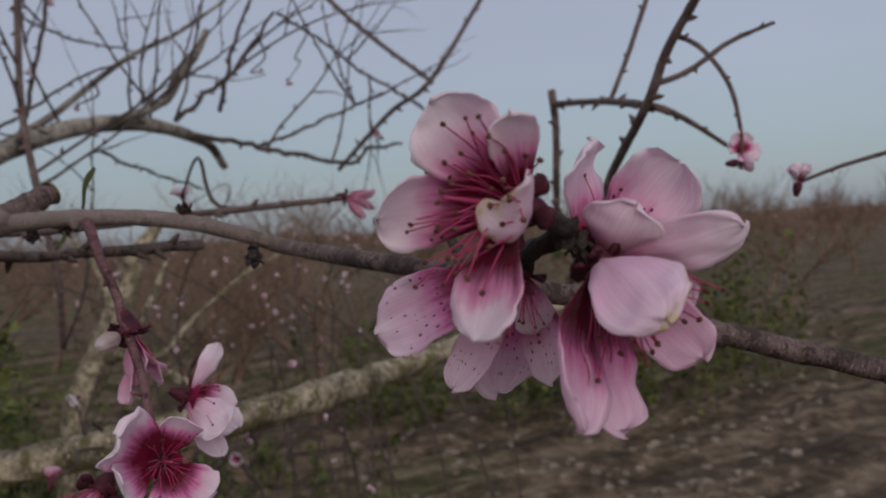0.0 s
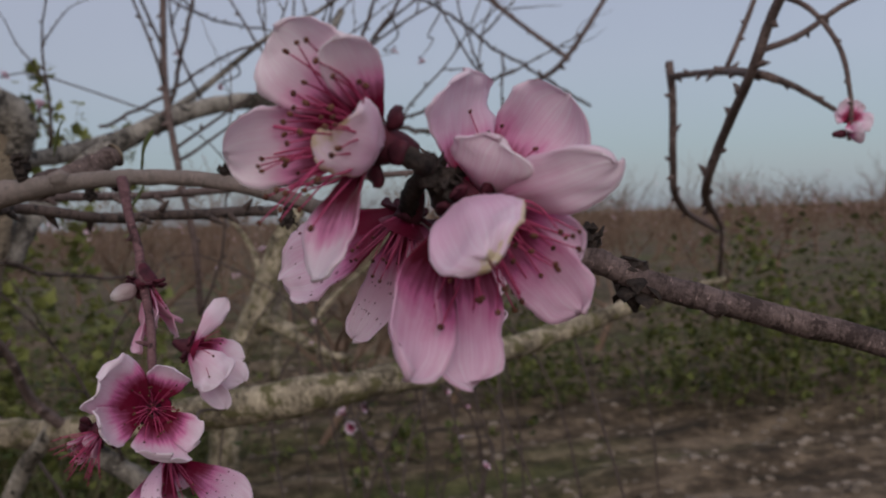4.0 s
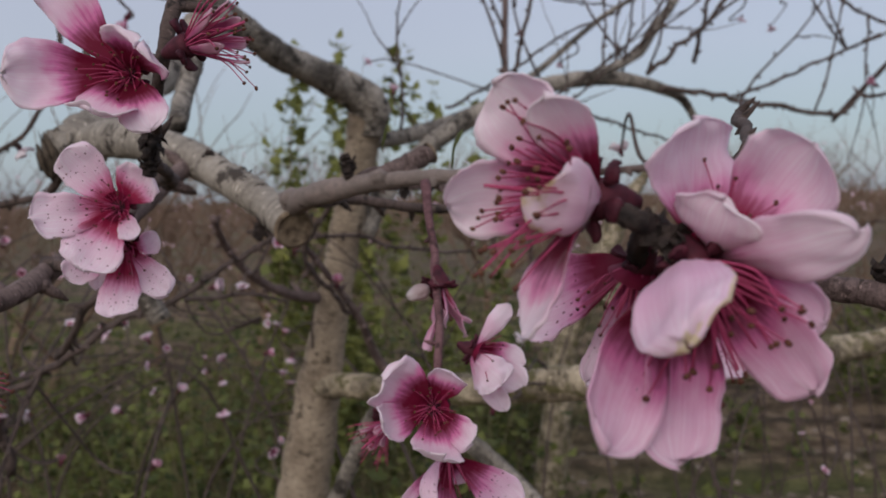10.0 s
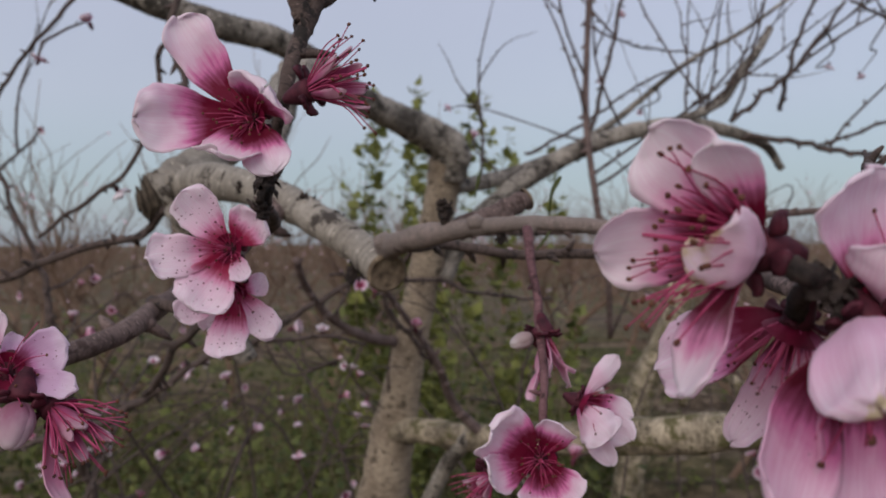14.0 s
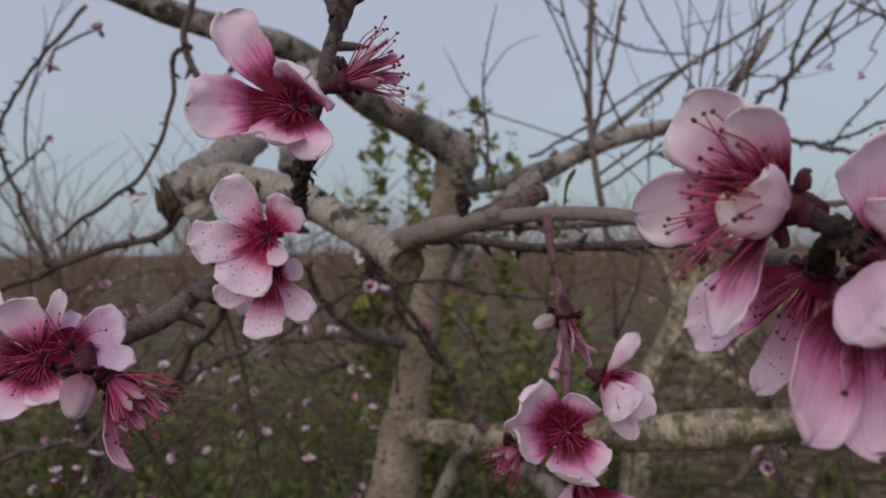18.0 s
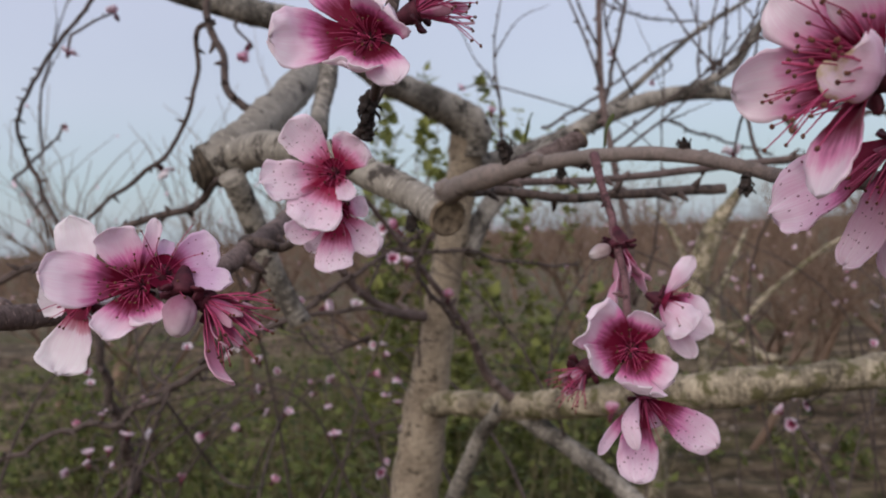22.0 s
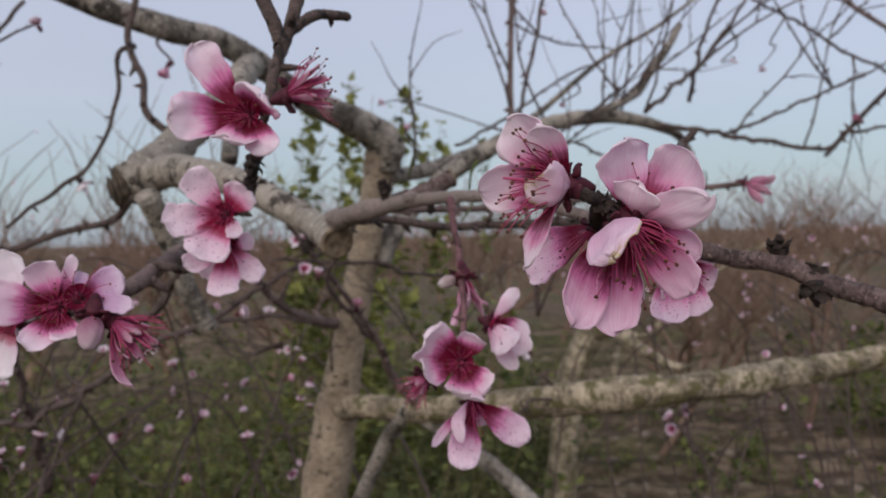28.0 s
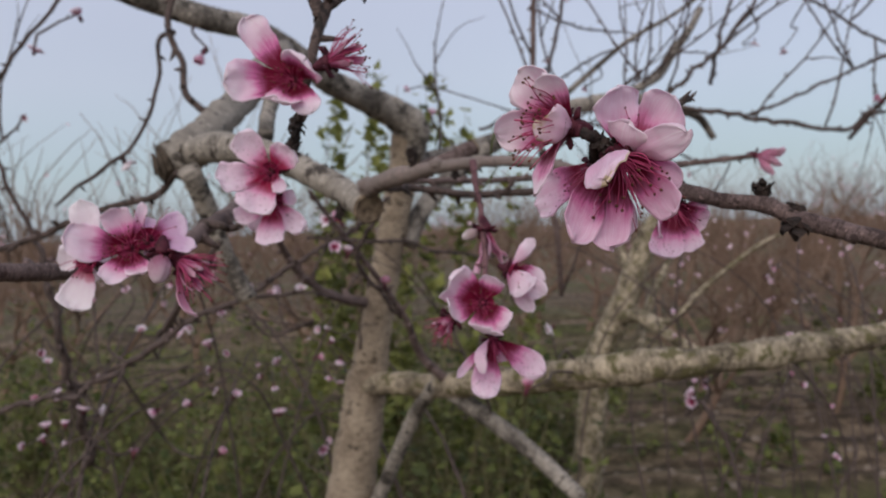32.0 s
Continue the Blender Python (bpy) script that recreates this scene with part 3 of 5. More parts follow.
# ---- ground ----
def ground_material():
    m, n, l, b = material("orchard_soil", 0.95)
    obj = n.new("ShaderNodeTexCoord").outputs["Object"]
    turned = n.new("ShaderNodeMapping")
    turned.inputs["Rotation"].default_value = (0, 0, radians(-33))
    l.new(obj, turned.inputs["Vector"])
    streak = scaled(n, l, turned.outputs["Vector"], 0.22, 1.0, 1)
    big = tex_noise(n, l, streak, 0.8, 5.0)
    band = tex_noise(n, l, scaled(n, l, turned.outputs["Vector"], 0.9, 5.5, 1), 1.0, 5.0, 0.6)
    clod = tex_noise(n, l, obj, 9.0, 6.0, 0.65)
    col = tex_ramp(n, l, clod, (0.34, (0.040, 0.026, 0.015)), (0.52, (0.112, 0.078, 0.050)), (0.68, (0.26, 0.185, 0.122)))
    col = tex_mix(n, l, tex_ramp(n, l, band, (0.50, (0, 0, 0)), (0.60, (0.8, 0.8, 0.8))), col, tex_ramp(n, l, clod, (0.3, (0.140, 0.099, 0.066)), (0.7, (0.34, 0.252, 0.170))))
    # dark streaks across the soil: the furrows' shade put into its colour
    col = tex_mix(n, l, tex_ramp(n, l, band, (0.36, (0.8, 0.8, 0.8)), (0.44, (0, 0, 0))), col, (0.036, 0.027, 0.017))
    col = tex_mix(n, l, tex_ramp(n, l, big, (0.49, (0, 0, 0)), (0.62, (0.75, 0.75, 0.75))), col, tex_ramp(n, l, clod, (0.3, (0.045, 0.055, 0.014)), (0.7, (0.13, 0.14, 0.04))))
    l.new(col, b.inputs["Base Color"])
    tex_bump(n, l, b, tex_math(n, l, "ADD", clod, tex_noise(n, l, obj, 40.0, 4.0)), 0.9, 0.05)
    return m


TURN = Matrix.Rotation(radians(33), 3, "Z")


def along_view(x, y):
    """A place on the ground: x across, y out along the way the camera mostly looks."""
    p = TURN @ Vector((x, y, 0))
    return p


def height(p):
    q = TURN.transposed() @ Vector(p)
    furrow = 0.035 * math.sin(2 * math.pi * (q.y / 0.62 + 0.35 * noise.noise(Vector((q.x * 0.5, q.y * 0.5, 9))))) * (1 if q.length < 14 else 0)
    return furrow + 0.035 * noise.noise(Vector((p.x * 1.3, p.y * 1.3, 0))) + 0.02 * noise.noise(Vector((p.x * 5, p.y * 5, 3)))


bm = bmesh.new()
radii = [0.0, 0.4, 0.8] + [1.2 + 0.07 * k for k in range(150)] + [11.8 * 1.06 ** k for k in range(75)] + [1500, 4000]
last = None
for r in radii:
    ring = [bm.verts.new((r * math.cos(2 * math.pi * k / 180), r * math.sin(2 * math.pi * k / 180), 0)) for k in range(180)] if r else [bm.verts.new((0, 0, 0))]
    for v in ring:
        v.co.z = height(v.co) * (1 if r < 60 else 0)
    if last and len(last) == 1:
        for k in range(180):
            bm.faces.new((last[0], ring[k], ring[(k + 1) % 180]))
    elif last:
        for k in range(180):
            bm.faces.new((last[k], ring[k], ring[(k + 1) % 180], last[(k + 1) % 180]))
    last = ring
ground = part("ground", bm, ground_material(), None)
tagged(ground, "brown clodded orchard soil with patches of green weeds", "ground", kind="structure")


# ---- the peach tree in front ----
tree = thing("peach_tree", (-0.86, 1.10, 0.0), "bare grey peach tree in bloom with pruned limbs", "tree")


neighbour = thing("peach_tree", (0.6, 1.2, 0.0), "bare neighbouring peach tree with knotty limbs", "tree")
side_tree = thing("peach_tree", (-1.6, 3.0, 0.0), "leaning lichen-spotted peach tree farther back", "tree")
LINES = []


def limb(name, mat, label, rows, seg=9, rough=0.12, cut=False, down=False, owner=None):
    """One limb or twig of the tree, along rows of x, y, z, radius."""
    rng = random.Random(repr(rows[0]))
    if down:
        x, y, z, r = rows[0]
        rows = [(x - 0.02, y, -0.05, r * 1.25), (x - 0.01, y, z * 0.5, r * 1.08)] + list(rows)
    bm = bmesh.new()
    line = glide(rows, 12 if mat is TWIG else 7)
    if mat is TWIG and len(rows) < 9 and rows[0][3] > 0.0015:
        for k in range(1, len(line) - 1):
            q, thin = Vector(line[k][:3]), float(line[k][3])
            line[k][:3] += np.array([noise.noise(q * 38 + Vector((c * 7, 0, 0))) for c in range(3)]) * thin * 1.9
    LINES.extend((Vector(q[:3]), float(q[3])) for q in line)
    tube(bm, line, seg, rough if rows[0][3] > 0.0035 else rough * 1.3)
    if mat in (TRUNK, LICHEN, PRUNED, BARK):
        # warts and dormant buds on the older bark
        for a, b in zip(line, line[1:]):
            r, way = float(a[3]), Vector(b[:3] - a[:3]).normalized()
            for _ in range(rng.randint(0, 2)):
                out = Matrix.Rotation(rng.uniform(0, 6.28), 3, way) @ way.orthogonal().normalized()
                ball(bm, Vector(a[:3]) + Vector(b[:3] - a[:3]) * rng.random() + out * r * 0.97, r * rng.uniform(0.05, 0.15), (1, 1, 1.3), 1)
    if mat in (TWIG, BRANCH, MAIN_BRANCH, RED_TWIG):
        far, gone = rng.uniform(0.01, 0.03), 0.0
        uv = bm.loops.layers.uv.verify()
        for a, b in zip(line, line[1:]):
            far -= float(np.linalg.norm(b[:3] - a[:3]))
            gone += float(np.linalg.norm(b[:3] - a[:3]))
            if far < 0:
                r = float(a[3])
                far = rng.uniform(0.006, 0.020) * (1 + r * 60) * (2.6 if mat is MAIN_BRANCH else 1)
                way = Vector(b[:3] - a[:3]).normalized()
                out = (way.orthogonal().normalized() if rng.random() < 0.5 else way.cross(way.orthogonal()).normalized()) * rng.choice((-1, 1))
                p = Vector(a[:3]) + out * r * 0.6
                for v in ball(bm, p, r * rng.uniform(0.9, 1.3), (1, 1, 0.8), 1):
                    for loop in v.link_loops:
                        loop[uv].uv = (gone + (v.co - p).z, (v.co - p).x)
                q = p + (out + way * rng.uniform(0.0, 0.9)).normalized() * r * (min(rng.uniform(2.0, 5.0), 0.009 / r) if mat is TWIG else rng.uniform(0.7, 1.3) if mat is MAIN_BRANCH else rng.uniform(1.2, 3.2))
                tube(bm, [(*p, r * 0.75), (*(0.5 * (p + q)), r * 0.6), (*q, r * 0.15)], 6, 0.2, start=gone)
    ob = part(name, bm, mat, owner or tree, label)
    if cut:
        a, b = Vector(line[-2][:3]), Vector(line[-1][:3])
        way, r = (b - a).normalized(), float(line[-1][3])
        disc = bmesh.new()
        one = way.orthogonal().normalized()
        two = way.cross(one)
        rings = []
        for f, h in ((1.08, -0.14), (1.10, 0.04), (0.96, 0.15), (0.86, 0.08), (0.78, 0.02), (0.66, 0.07), (0.58, 0.02), (0.44, 0.08), (0.36, 0.03), (0.2, 0.08), (0.05, 0.02)):
            rings.append([disc.verts.new(b + way * r * (h + 0.05 * noise.noise(Vector((k, f * 9, 1)))) + (one * math.cos(k * math.pi / 9) + two * math.sin(k * math.pi / 9)) * r * f * (1 + 0.05 * noise.noise(Vector((k * 0.7, f * 4, r * 999))))) for k in range(18)])
        for p, q in zip(rings, rings[1:]):
            for k in range(18):
                disc.faces.new((p[k], p[(k + 1) % 18], q[(k + 1) % 18], q[k]))
        disc.faces.new(rings[-1])
        part("cut_face", disc, CUT_WOOD, ob, "weathered sawn end")
    return ob


def spray(place, way, length, seed):
    """Fine crooked twigs with a few tiny buds."""
    rng = random.Random(seed)
    bm, tips = bmesh.new(), []
    place = min((q for q, thin in LINES if thin > 0.0022), key=lambda q: (q - Vector(place)).length)

    def shoot(p, d, long, thin, depth):
        rows = [(*p, thin)]
        for k in range(9):
            d = (d + Vector((rng.uniform(-1, 1), rng.uniform(-1, 1), rng.uniform(-1, 1))) * 0.17).normalized()
            p = p + d * (long / 9)
            w = thin * (1 - 0.72 * (k + 1) / 9)
            rows.append((*p, w))
            out = Matrix.Rotation(rng.uniform(0, 6.28), 3, d) @ d.orthogonal().normalized()
            tube(bm, [(*p, w * 1.2), (*(p + (out + d * 0.5) * w * 2), w * 1.1), (*(p + (out + d * 0.8) * w * 3.6), w * 0.2)], 5, 0.2)
            if depth and k in (2, 4, 6) and rng.random() < 0.7:
                shoot(p, (d + out * 0.9).normalized(), long * rng.uniform(0.3, 0.55), w * 0.8, depth - 1)
        tube(bm, rows, 6, 0.1)
        tips.append(p)

    shoot(place, Vector(way).normalized(), length, 0.0024, 1)
    LINES.extend((p, 0.002) for p in tips)
    return part("twig", bm, TWIG, tree)


def leaf_bud(place, way):
    """A young narrow leaf that has just opened."""
    p = Vector(place)
    return part("leaf", petal_mesh(p, p + Vector(way).normalized() * 0.016, Vector(way).orthogonal(), 0.0042, 0.0005, 0.1, random.Random(repr(place)), 8, 6), LEAF, tree, "young green leaf")


def bud(place, up, size):
    """A dark bud of ragged overlapping scales that grows from the wood."""
    p = Vector(place)
    bm = bmesh.new()
    rng = random.Random(repr(place))
    foot = p - Vector((0, 0, up * size * 0.9))
    wood, thin = min(LINES, key=lambda a: (a[0] - foot).length)
    if (wood - foot).length < 0.02:
        # the spur that carries it
        tube(bm, glide([(*wood, size * 0.5), (*(wood * 0.45 + foot * 0.55), size * 0.42), (*foot, size * 0.5)], 3), 8, 0.2)
    tube(bm, glide([(*foot, size * 0.55), (*p, size * 0.5), (*(p + Vector((0, 0, up * size * 0.9))), size * 0.1)], 4), 9, 0.3)
    for k in range(11):
        a = k * 2.4
        out = Vector((math.cos(a), math.sin(a), 0))
        base = foot + Vector((0, 0, up * size * (0.15 + k * 0.09))) + out * size * 0.3
        way = (out * rng.uniform(0.3, 0.8) + Vector((0, 0, up * rng.uniform(0.6, 1.1)))).normalized()
        tip = base + way * size * rng.uniform(0.7, 1.15)
        side = way.cross(out).normalized() * size * rng.uniform(0.28, 0.42)
        mid = (base + tip) * 0.5 + out * size * 0.16
        v = [bm.verts.new(q) for q in (base - side * 0.6, base + side * 0.6, mid + side, tip, mid - side, mid + out * size * 0.1, (base + mid) * 0.5 - out * size * 0.15)]
        for f in ((0, 1, 5), (1, 2, 5), (2, 3, 5), (3, 4, 5), (4, 0, 5), (1, 0, 6), (2, 1, 6), (3, 2, 6), (4, 3, 6), (0, 4, 6)):
            bm.faces.new([v[i] for i in f])
    return part("bud", bm, BUD, tree, "dark scaly bud", smooth=False)


# <wood>
limb("trunk", TRUNK, "pale grey-brown peach trunk with lenticels", [(-0.8719, 0.9977, 0.4607, 0.042), (-0.8173, 0.9997, 0.6773, 0.039), (-0.7718, 0.9953, 0.8275, 0.035), (-0.7432, 0.9912, 0.9458, 0.031), (-0.7102, 0.9793, 1.0457, 0.0245), (-0.6739, 0.969, 1.1563, 0.0222), (-0.636, 0.9592, 1.2692, 0.0218), (-0.6187, 0.9497, 1.3171, 0.023), (-0.6110, 0.9455, 1.336, 0.019)], seg=20, down=True)
limb("limb", BARK, "", [(-0.6200, 0.9560, 1.2950, 0.0205), (-0.6110, 0.9480, 1.3280, 0.0255), (-0.6190, 0.9188, 1.3459, 0.022), (-0.6259, 0.8551, 1.3632, 0.018), (-0.6273, 0.7936, 1.377, 0.016), (-0.6353, 0.7274, 1.4083, 0.0145), (-0.6493, 0.6815, 1.427, 0.014), (-0.6635, 0.6231, 1.4325, 0.014), (-0.7099, 0.5549, 1.4559, 0.013), (-0.7508, 0.4782, 1.4874, 0.012)], seg=14)
limb("pruned_limb", PRUNED, "thick grey limb, sawn off at its end", [(-0.6206, 0.7044, 1.4001, 0.014), (-0.5368, 0.5785, 1.343, 0.014), (-0.4677, 0.4793, 1.2998, 0.013), (-0.428, 0.4084, 1.2654, 0.013), (-0.4106, 0.371, 1.2472, 0.0145), (-0.4075, 0.3583, 1.2417, 0.0135), (-0.4085, 0.3530, 1.2390, 0.011)], seg=20, rough=0.3)
limb("broken_end", CUT_DARK, "dark rough broken end", [(-0.4060, 0.3610, 1.2425, 0.0128), (-0.4100, 0.3535, 1.2385, 0.0126), (-0.4135, 0.3480, 1.2365, 0.0098), (-0.4150, 0.3460, 1.2360, 0.005)], seg=20, rough=0.5)
limb("pruned_limb", PRUNED, "grey limb with a round sawn end", [(-0.4107, 0.3709, 1.2447, 0.011), (-0.3758, 0.3658, 1.248, 0.011), (-0.3313, 0.3551, 1.243, 0.01), (-0.2906, 0.3478, 1.2332, 0.009), (-0.2525, 0.3384, 1.2195, 0.0082), (-0.2295, 0.3354, 1.2095, 0.008), (-0.2005, 0.3218, 1.1979, 0.0084)] , seg=16, cut=True)
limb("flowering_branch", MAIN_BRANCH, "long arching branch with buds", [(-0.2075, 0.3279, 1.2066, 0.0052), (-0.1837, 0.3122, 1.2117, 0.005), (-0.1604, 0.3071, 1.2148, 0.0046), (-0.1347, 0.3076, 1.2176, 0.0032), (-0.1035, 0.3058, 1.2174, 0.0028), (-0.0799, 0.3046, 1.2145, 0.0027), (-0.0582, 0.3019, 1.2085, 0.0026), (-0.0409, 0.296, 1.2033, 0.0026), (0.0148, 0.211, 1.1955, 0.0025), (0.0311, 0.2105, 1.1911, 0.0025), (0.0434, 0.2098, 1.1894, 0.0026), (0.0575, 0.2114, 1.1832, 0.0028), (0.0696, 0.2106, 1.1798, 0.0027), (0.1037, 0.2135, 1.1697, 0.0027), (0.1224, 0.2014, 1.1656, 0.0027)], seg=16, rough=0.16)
limb("dead_stub", BRANCH, "", [(-0.1538, 0.3095, 1.2161, 0.0044), (-0.1456, 0.3207, 1.2212, 0.0045), (-0.1371, 0.3347, 1.2286, 0.0042)], seg=12, cut=True, rough=0.25)
limb("low_twig", TWIG, "", [(-0.1839, 0.309, 1.2087, 0.002), (-0.1937, 0.3508, 1.2093, 0.0023), (-0.1759, 0.3752, 1.2068, 0.0024), (-0.1524, 0.3914, 1.2061, 0.0024), (-0.129, 0.4075, 1.2048, 0.0025), (-0.1089, 0.4335, 1.2061, 0.0026)])
limb("side_branch", BRANCH, "", [(-0.1769, 0.0821, 1.176, 0.0034), (-0.1825, 0.109, 1.1742, 0.0033), (-0.188, 0.1299, 1.1744, 0.0032), (-0.1916, 0.1772, 1.1814, 0.0033), (-0.207, 0.2096, 1.1901, 0.0036), (-0.2333, 0.2525, 1.1994, 0.0042), (-0.2724, 0.3111, 1.2166, 0.0045), (-0.2873, 0.3439, 1.2298, 0.0045)], seg=12)
limb("short_spur", TWIG, "", [(-0.2047, 0.205, 1.19, 0.0024), (-0.1948, 0.2062, 1.1894, 0.002), (-0.1917, 0.211, 1.1889, 0.0015), (-0.1416, 0.1847, 1.1989, 0.001)])
limb("upper_twig", TWIG, "dark twig with black buds", [(-0.1925, 0.2452, 1.2168, 0.0026), (-0.1404, 0.1952, 1.2221, 0.0016), (-0.117, 0.1745, 1.2275, 0.0014), (-0.1031, 0.1645, 1.2404, 0.0016), (-0.1014, 0.1658, 1.2529, 0.0019), (-0.1019, 0.1728, 1.2668, 0.0022), (-0.1011, 0.1853, 1.286, 0.0024), (-0.0981, 0.1993, 1.3101, 0.0025)])
limb("twig", TWIG, "", [(-0.1021, 0.1702, 1.2618, 0.0026), (-0.1044, 0.1677, 1.2717, 0.0024), (-0.1094, 0.1683, 1.2835, 0.0024), (-0.1123, 0.1668, 1.3001, 0.0022)])
limb("twig", TWIG, "", [(-0.1019, 0.1728, 1.2668, 0.002), (-0.0989, 0.1865, 1.2735, 0.0018), (-0.0961, 0.2, 1.2767, 0.0016)])
limb("stub_branch", BARK, "", [(-0.3823, 0.44, 1.3294, 0.0065), (-0.3675, 0.4257, 1.302, 0.0065), (-0.3589, 0.4072, 1.2746, 0.006), (-0.3397, 0.384, 1.2546, 0.006)])
limb("dark_twig", TWIG, "dark crooked twig with spurs", [(-0.4914, 0.438, 1.4027, 0.0026), (-0.4865, 0.429, 1.353, 0.0028), (-0.4731, 0.426, 1.3168, 0.0028), (-0.4557, 0.4257, 1.2937, 0.003), (-0.4352, 0.4276, 1.2731, 0.0032)])
limb("dark_twig", TWIG, "", [(-0.4929, 0.4368, 1.3596, 0.0024), (-0.5031, 0.4297, 1.3537, 0.0021), (-0.5055, 0.428, 1.3258, 0.0018), (-0.5122, 0.4232, 1.296, 0.0017), (-0.5349, 0.4196, 1.2656, 0.0017), (-0.568, 0.4088, 1.2436, 0.0018), (-0.6168, 0.3994, 1.2172, 0.0015)])
limb("hanging_stub", BARK, "short sawn branch pointing down", [(-0.385, 0.3527, 1.2327, 0.008), (-0.3914, 0.3725, 1.2084, 0.0075), (-0.3959, 0.3935, 1.1711, 0.007), (-0.3897, 0.4098, 1.1358, 0.007)], seg=12, cut=True)
limb("twig", TWIG, "", [(-0.3974, 0.3563, 1.2302, 0.0028), (-0.4322, 0.3566, 1.2161, 0.0025), (-0.4774, 0.3497, 1.2072, 0.0024), (-0.5344, 0.3346, 1.1923, 0.0028), (-0.6009, 0.313, 1.1707, 0.0024)])
limb("twig", TWIG, "", [(-0.391, 0.3848, 1.1826, 0.003), (-0.4148, 0.3926, 1.16, 0.003), (-0.4491, 0.3931, 1.1326, 0.0028), (-0.4878, 0.4028, 1.1059, 0.0025)])
limb("low_limb", LICHEN, "thick lichen-spotted limb", [(-0.7458, 0.9894, 0.9475, 0.019), (-0.6824, 0.9724, 0.9591, 0.0175), (-0.5581, 0.9366, 0.9707, 0.0175), (-0.4188, 0.8991, 0.994, 0.019), (-0.275, 0.902, 1.0165, 0.0195), (-0.19, 0.96, 1.0240, 0.0165), (-0.125, 1.05, 1.0265, 0.0175), (-0.06, 1.13, 1.034, 0.015), (0.02, 1.20, 1.050, 0.013), (0.12, 1.26, 1.078, 0.009), (0.22, 1.30, 1.10, 0.004)], seg=22, rough=0.24)
limb("limb", BARK, "", [(-0.6502, 0.9833, 1.1629, 0.013), (-0.6404, 1.0145, 1.2164, 0.014), (-0.6224, 1.0636, 1.2634, 0.014), (-0.5871, 1.1367, 1.3166, 0.014), (-0.5246, 1.2407, 1.3685, 0.013), (-0.4459, 1.3435, 1.3907, 0.012), (-0.3738, 1.4538, 1.37, 0.008), (-0.3505, 1.4939, 1.3289, 0.006)], seg=12)
limb("limb", BARK, "", [(-0.6282, 0.9747, 1.2845, 0.01), (-0.6301, 1.0948, 1.3043, 0.011), (-0.6318, 1.276, 1.352, 0.009), (-0.583, 1.3706, 1.4107, 0.006), (-0.5036, 1.4864, 1.5157, 0.0045), (-0.4445, 1.5881, 1.5778, 0.004), (-0.3801, 1.6935, 1.6588, 0.003)])
limb("limb", BARK, "", [(-0.4604, 1.3092, 1.389, 0.008), (-0.4147, 1.3894, 1.4275, 0.007), (-0.4013, 1.4231, 1.4662, 0.009), (-0.3793, 1.4628, 1.5148, 0.007), (-0.3741, 1.5151, 1.5608, 0.006)])
limb("limb", BARK, "", [(-0.5582, 0.9365, 0.9678, 0.013), (-0.4976, 0.9417, 0.9308, 0.012), (-0.4303, 0.9272, 0.9003, 0.011), (-0.3522, 0.92, 0.8476, 0.01)])
limb("limb", BARK, "", [(-0.5698, 0.9286, 0.9735, 0.011), (-0.6348, 0.9686, 0.9197, 0.011), (-0.692, 0.9896, 0.8388, 0.011), (-0.759, 1.0036, 0.7279, 0.012)])
limb("twig", BRANCH, "", [(-0.5497, 0.9303, 0.9746, 0.007), (-0.5692, 0.8928, 1.0184, 0.006), (-0.5557, 0.8415, 1.0736, 0.0045), (-0.5587, 0.7791, 1.1379, 0.0035), (-0.5587, 0.7186, 1.1903, 0.003), (-0.551, 0.6634, 1.2315, 0.0025)])
limb("twig", BRANCH, "", [(-0.6917, 0.9301, 1.0826, 0.008), (-0.6905, 0.8702, 1.0945, 0.006), (-0.6919, 0.8087, 1.1228, 0.005), (-0.6788, 0.7572, 1.1602, 0.0045), (-0.6533, 0.7141, 1.1938, 0.004)])
limb("twig", TWIG, "", [(-0.9546, 0.4814, 0.9563, 0.003), (-0.8972, 0.5211, 0.9892, 0.0032), (-0.8365, 0.5508, 1.0019, 0.0036), (-0.7624, 0.5776, 1.0389, 0.004), (-0.6903, 0.6032, 1.0862, 0.0036), (-0.6334, 0.6304, 1.1137, 0.0034), (-0.5829, 0.6896, 1.1562, 0.003), (-0.5522, 0.7595, 1.1951, 0.0024)])
limb("twig", TWIG, "", [(-0.6044, 0.6261, 1.1157, 0.0024), (-0.5659, 0.6769, 1.1188, 0.002), (-0.5567, 0.7196, 1.1059, 0.0016)])
limb("twig", TWIG, "", [(-0.5888, 0.6978, 1.1787, 0.002), (-0.5456, 0.7397, 1.174, 0.0022), (-0.5121, 0.787, 1.1706, 0.0022), (-0.4824, 0.8317, 1.1559, 0.002), (-0.449, 0.9154, 1.1476, 0.0016)])
limb("upright_twig", BRANCH, "", [(-0.5472, 1.2139, 1.604, 0.0044), (-0.5425, 1.1923, 1.48, 0.0046), (-0.5337, 1.1737, 1.376, 0.0048), (-0.512, 1.1639, 1.2579, 0.0048), (-0.5046, 1.1807, 1.1672, 0.0046), (-0.5237, 1.2279, 1.0721, 0.004)])
limb("upright_twig", TWIG, "", [(-0.6081, 1.4759, 1.678, 0.003), (-0.6257, 1.4388, 1.5231, 0.0034), (-0.6325, 1.3973, 1.4196, 0.0036), (-0.6323, 1.3364, 1.3468, 0.003)])
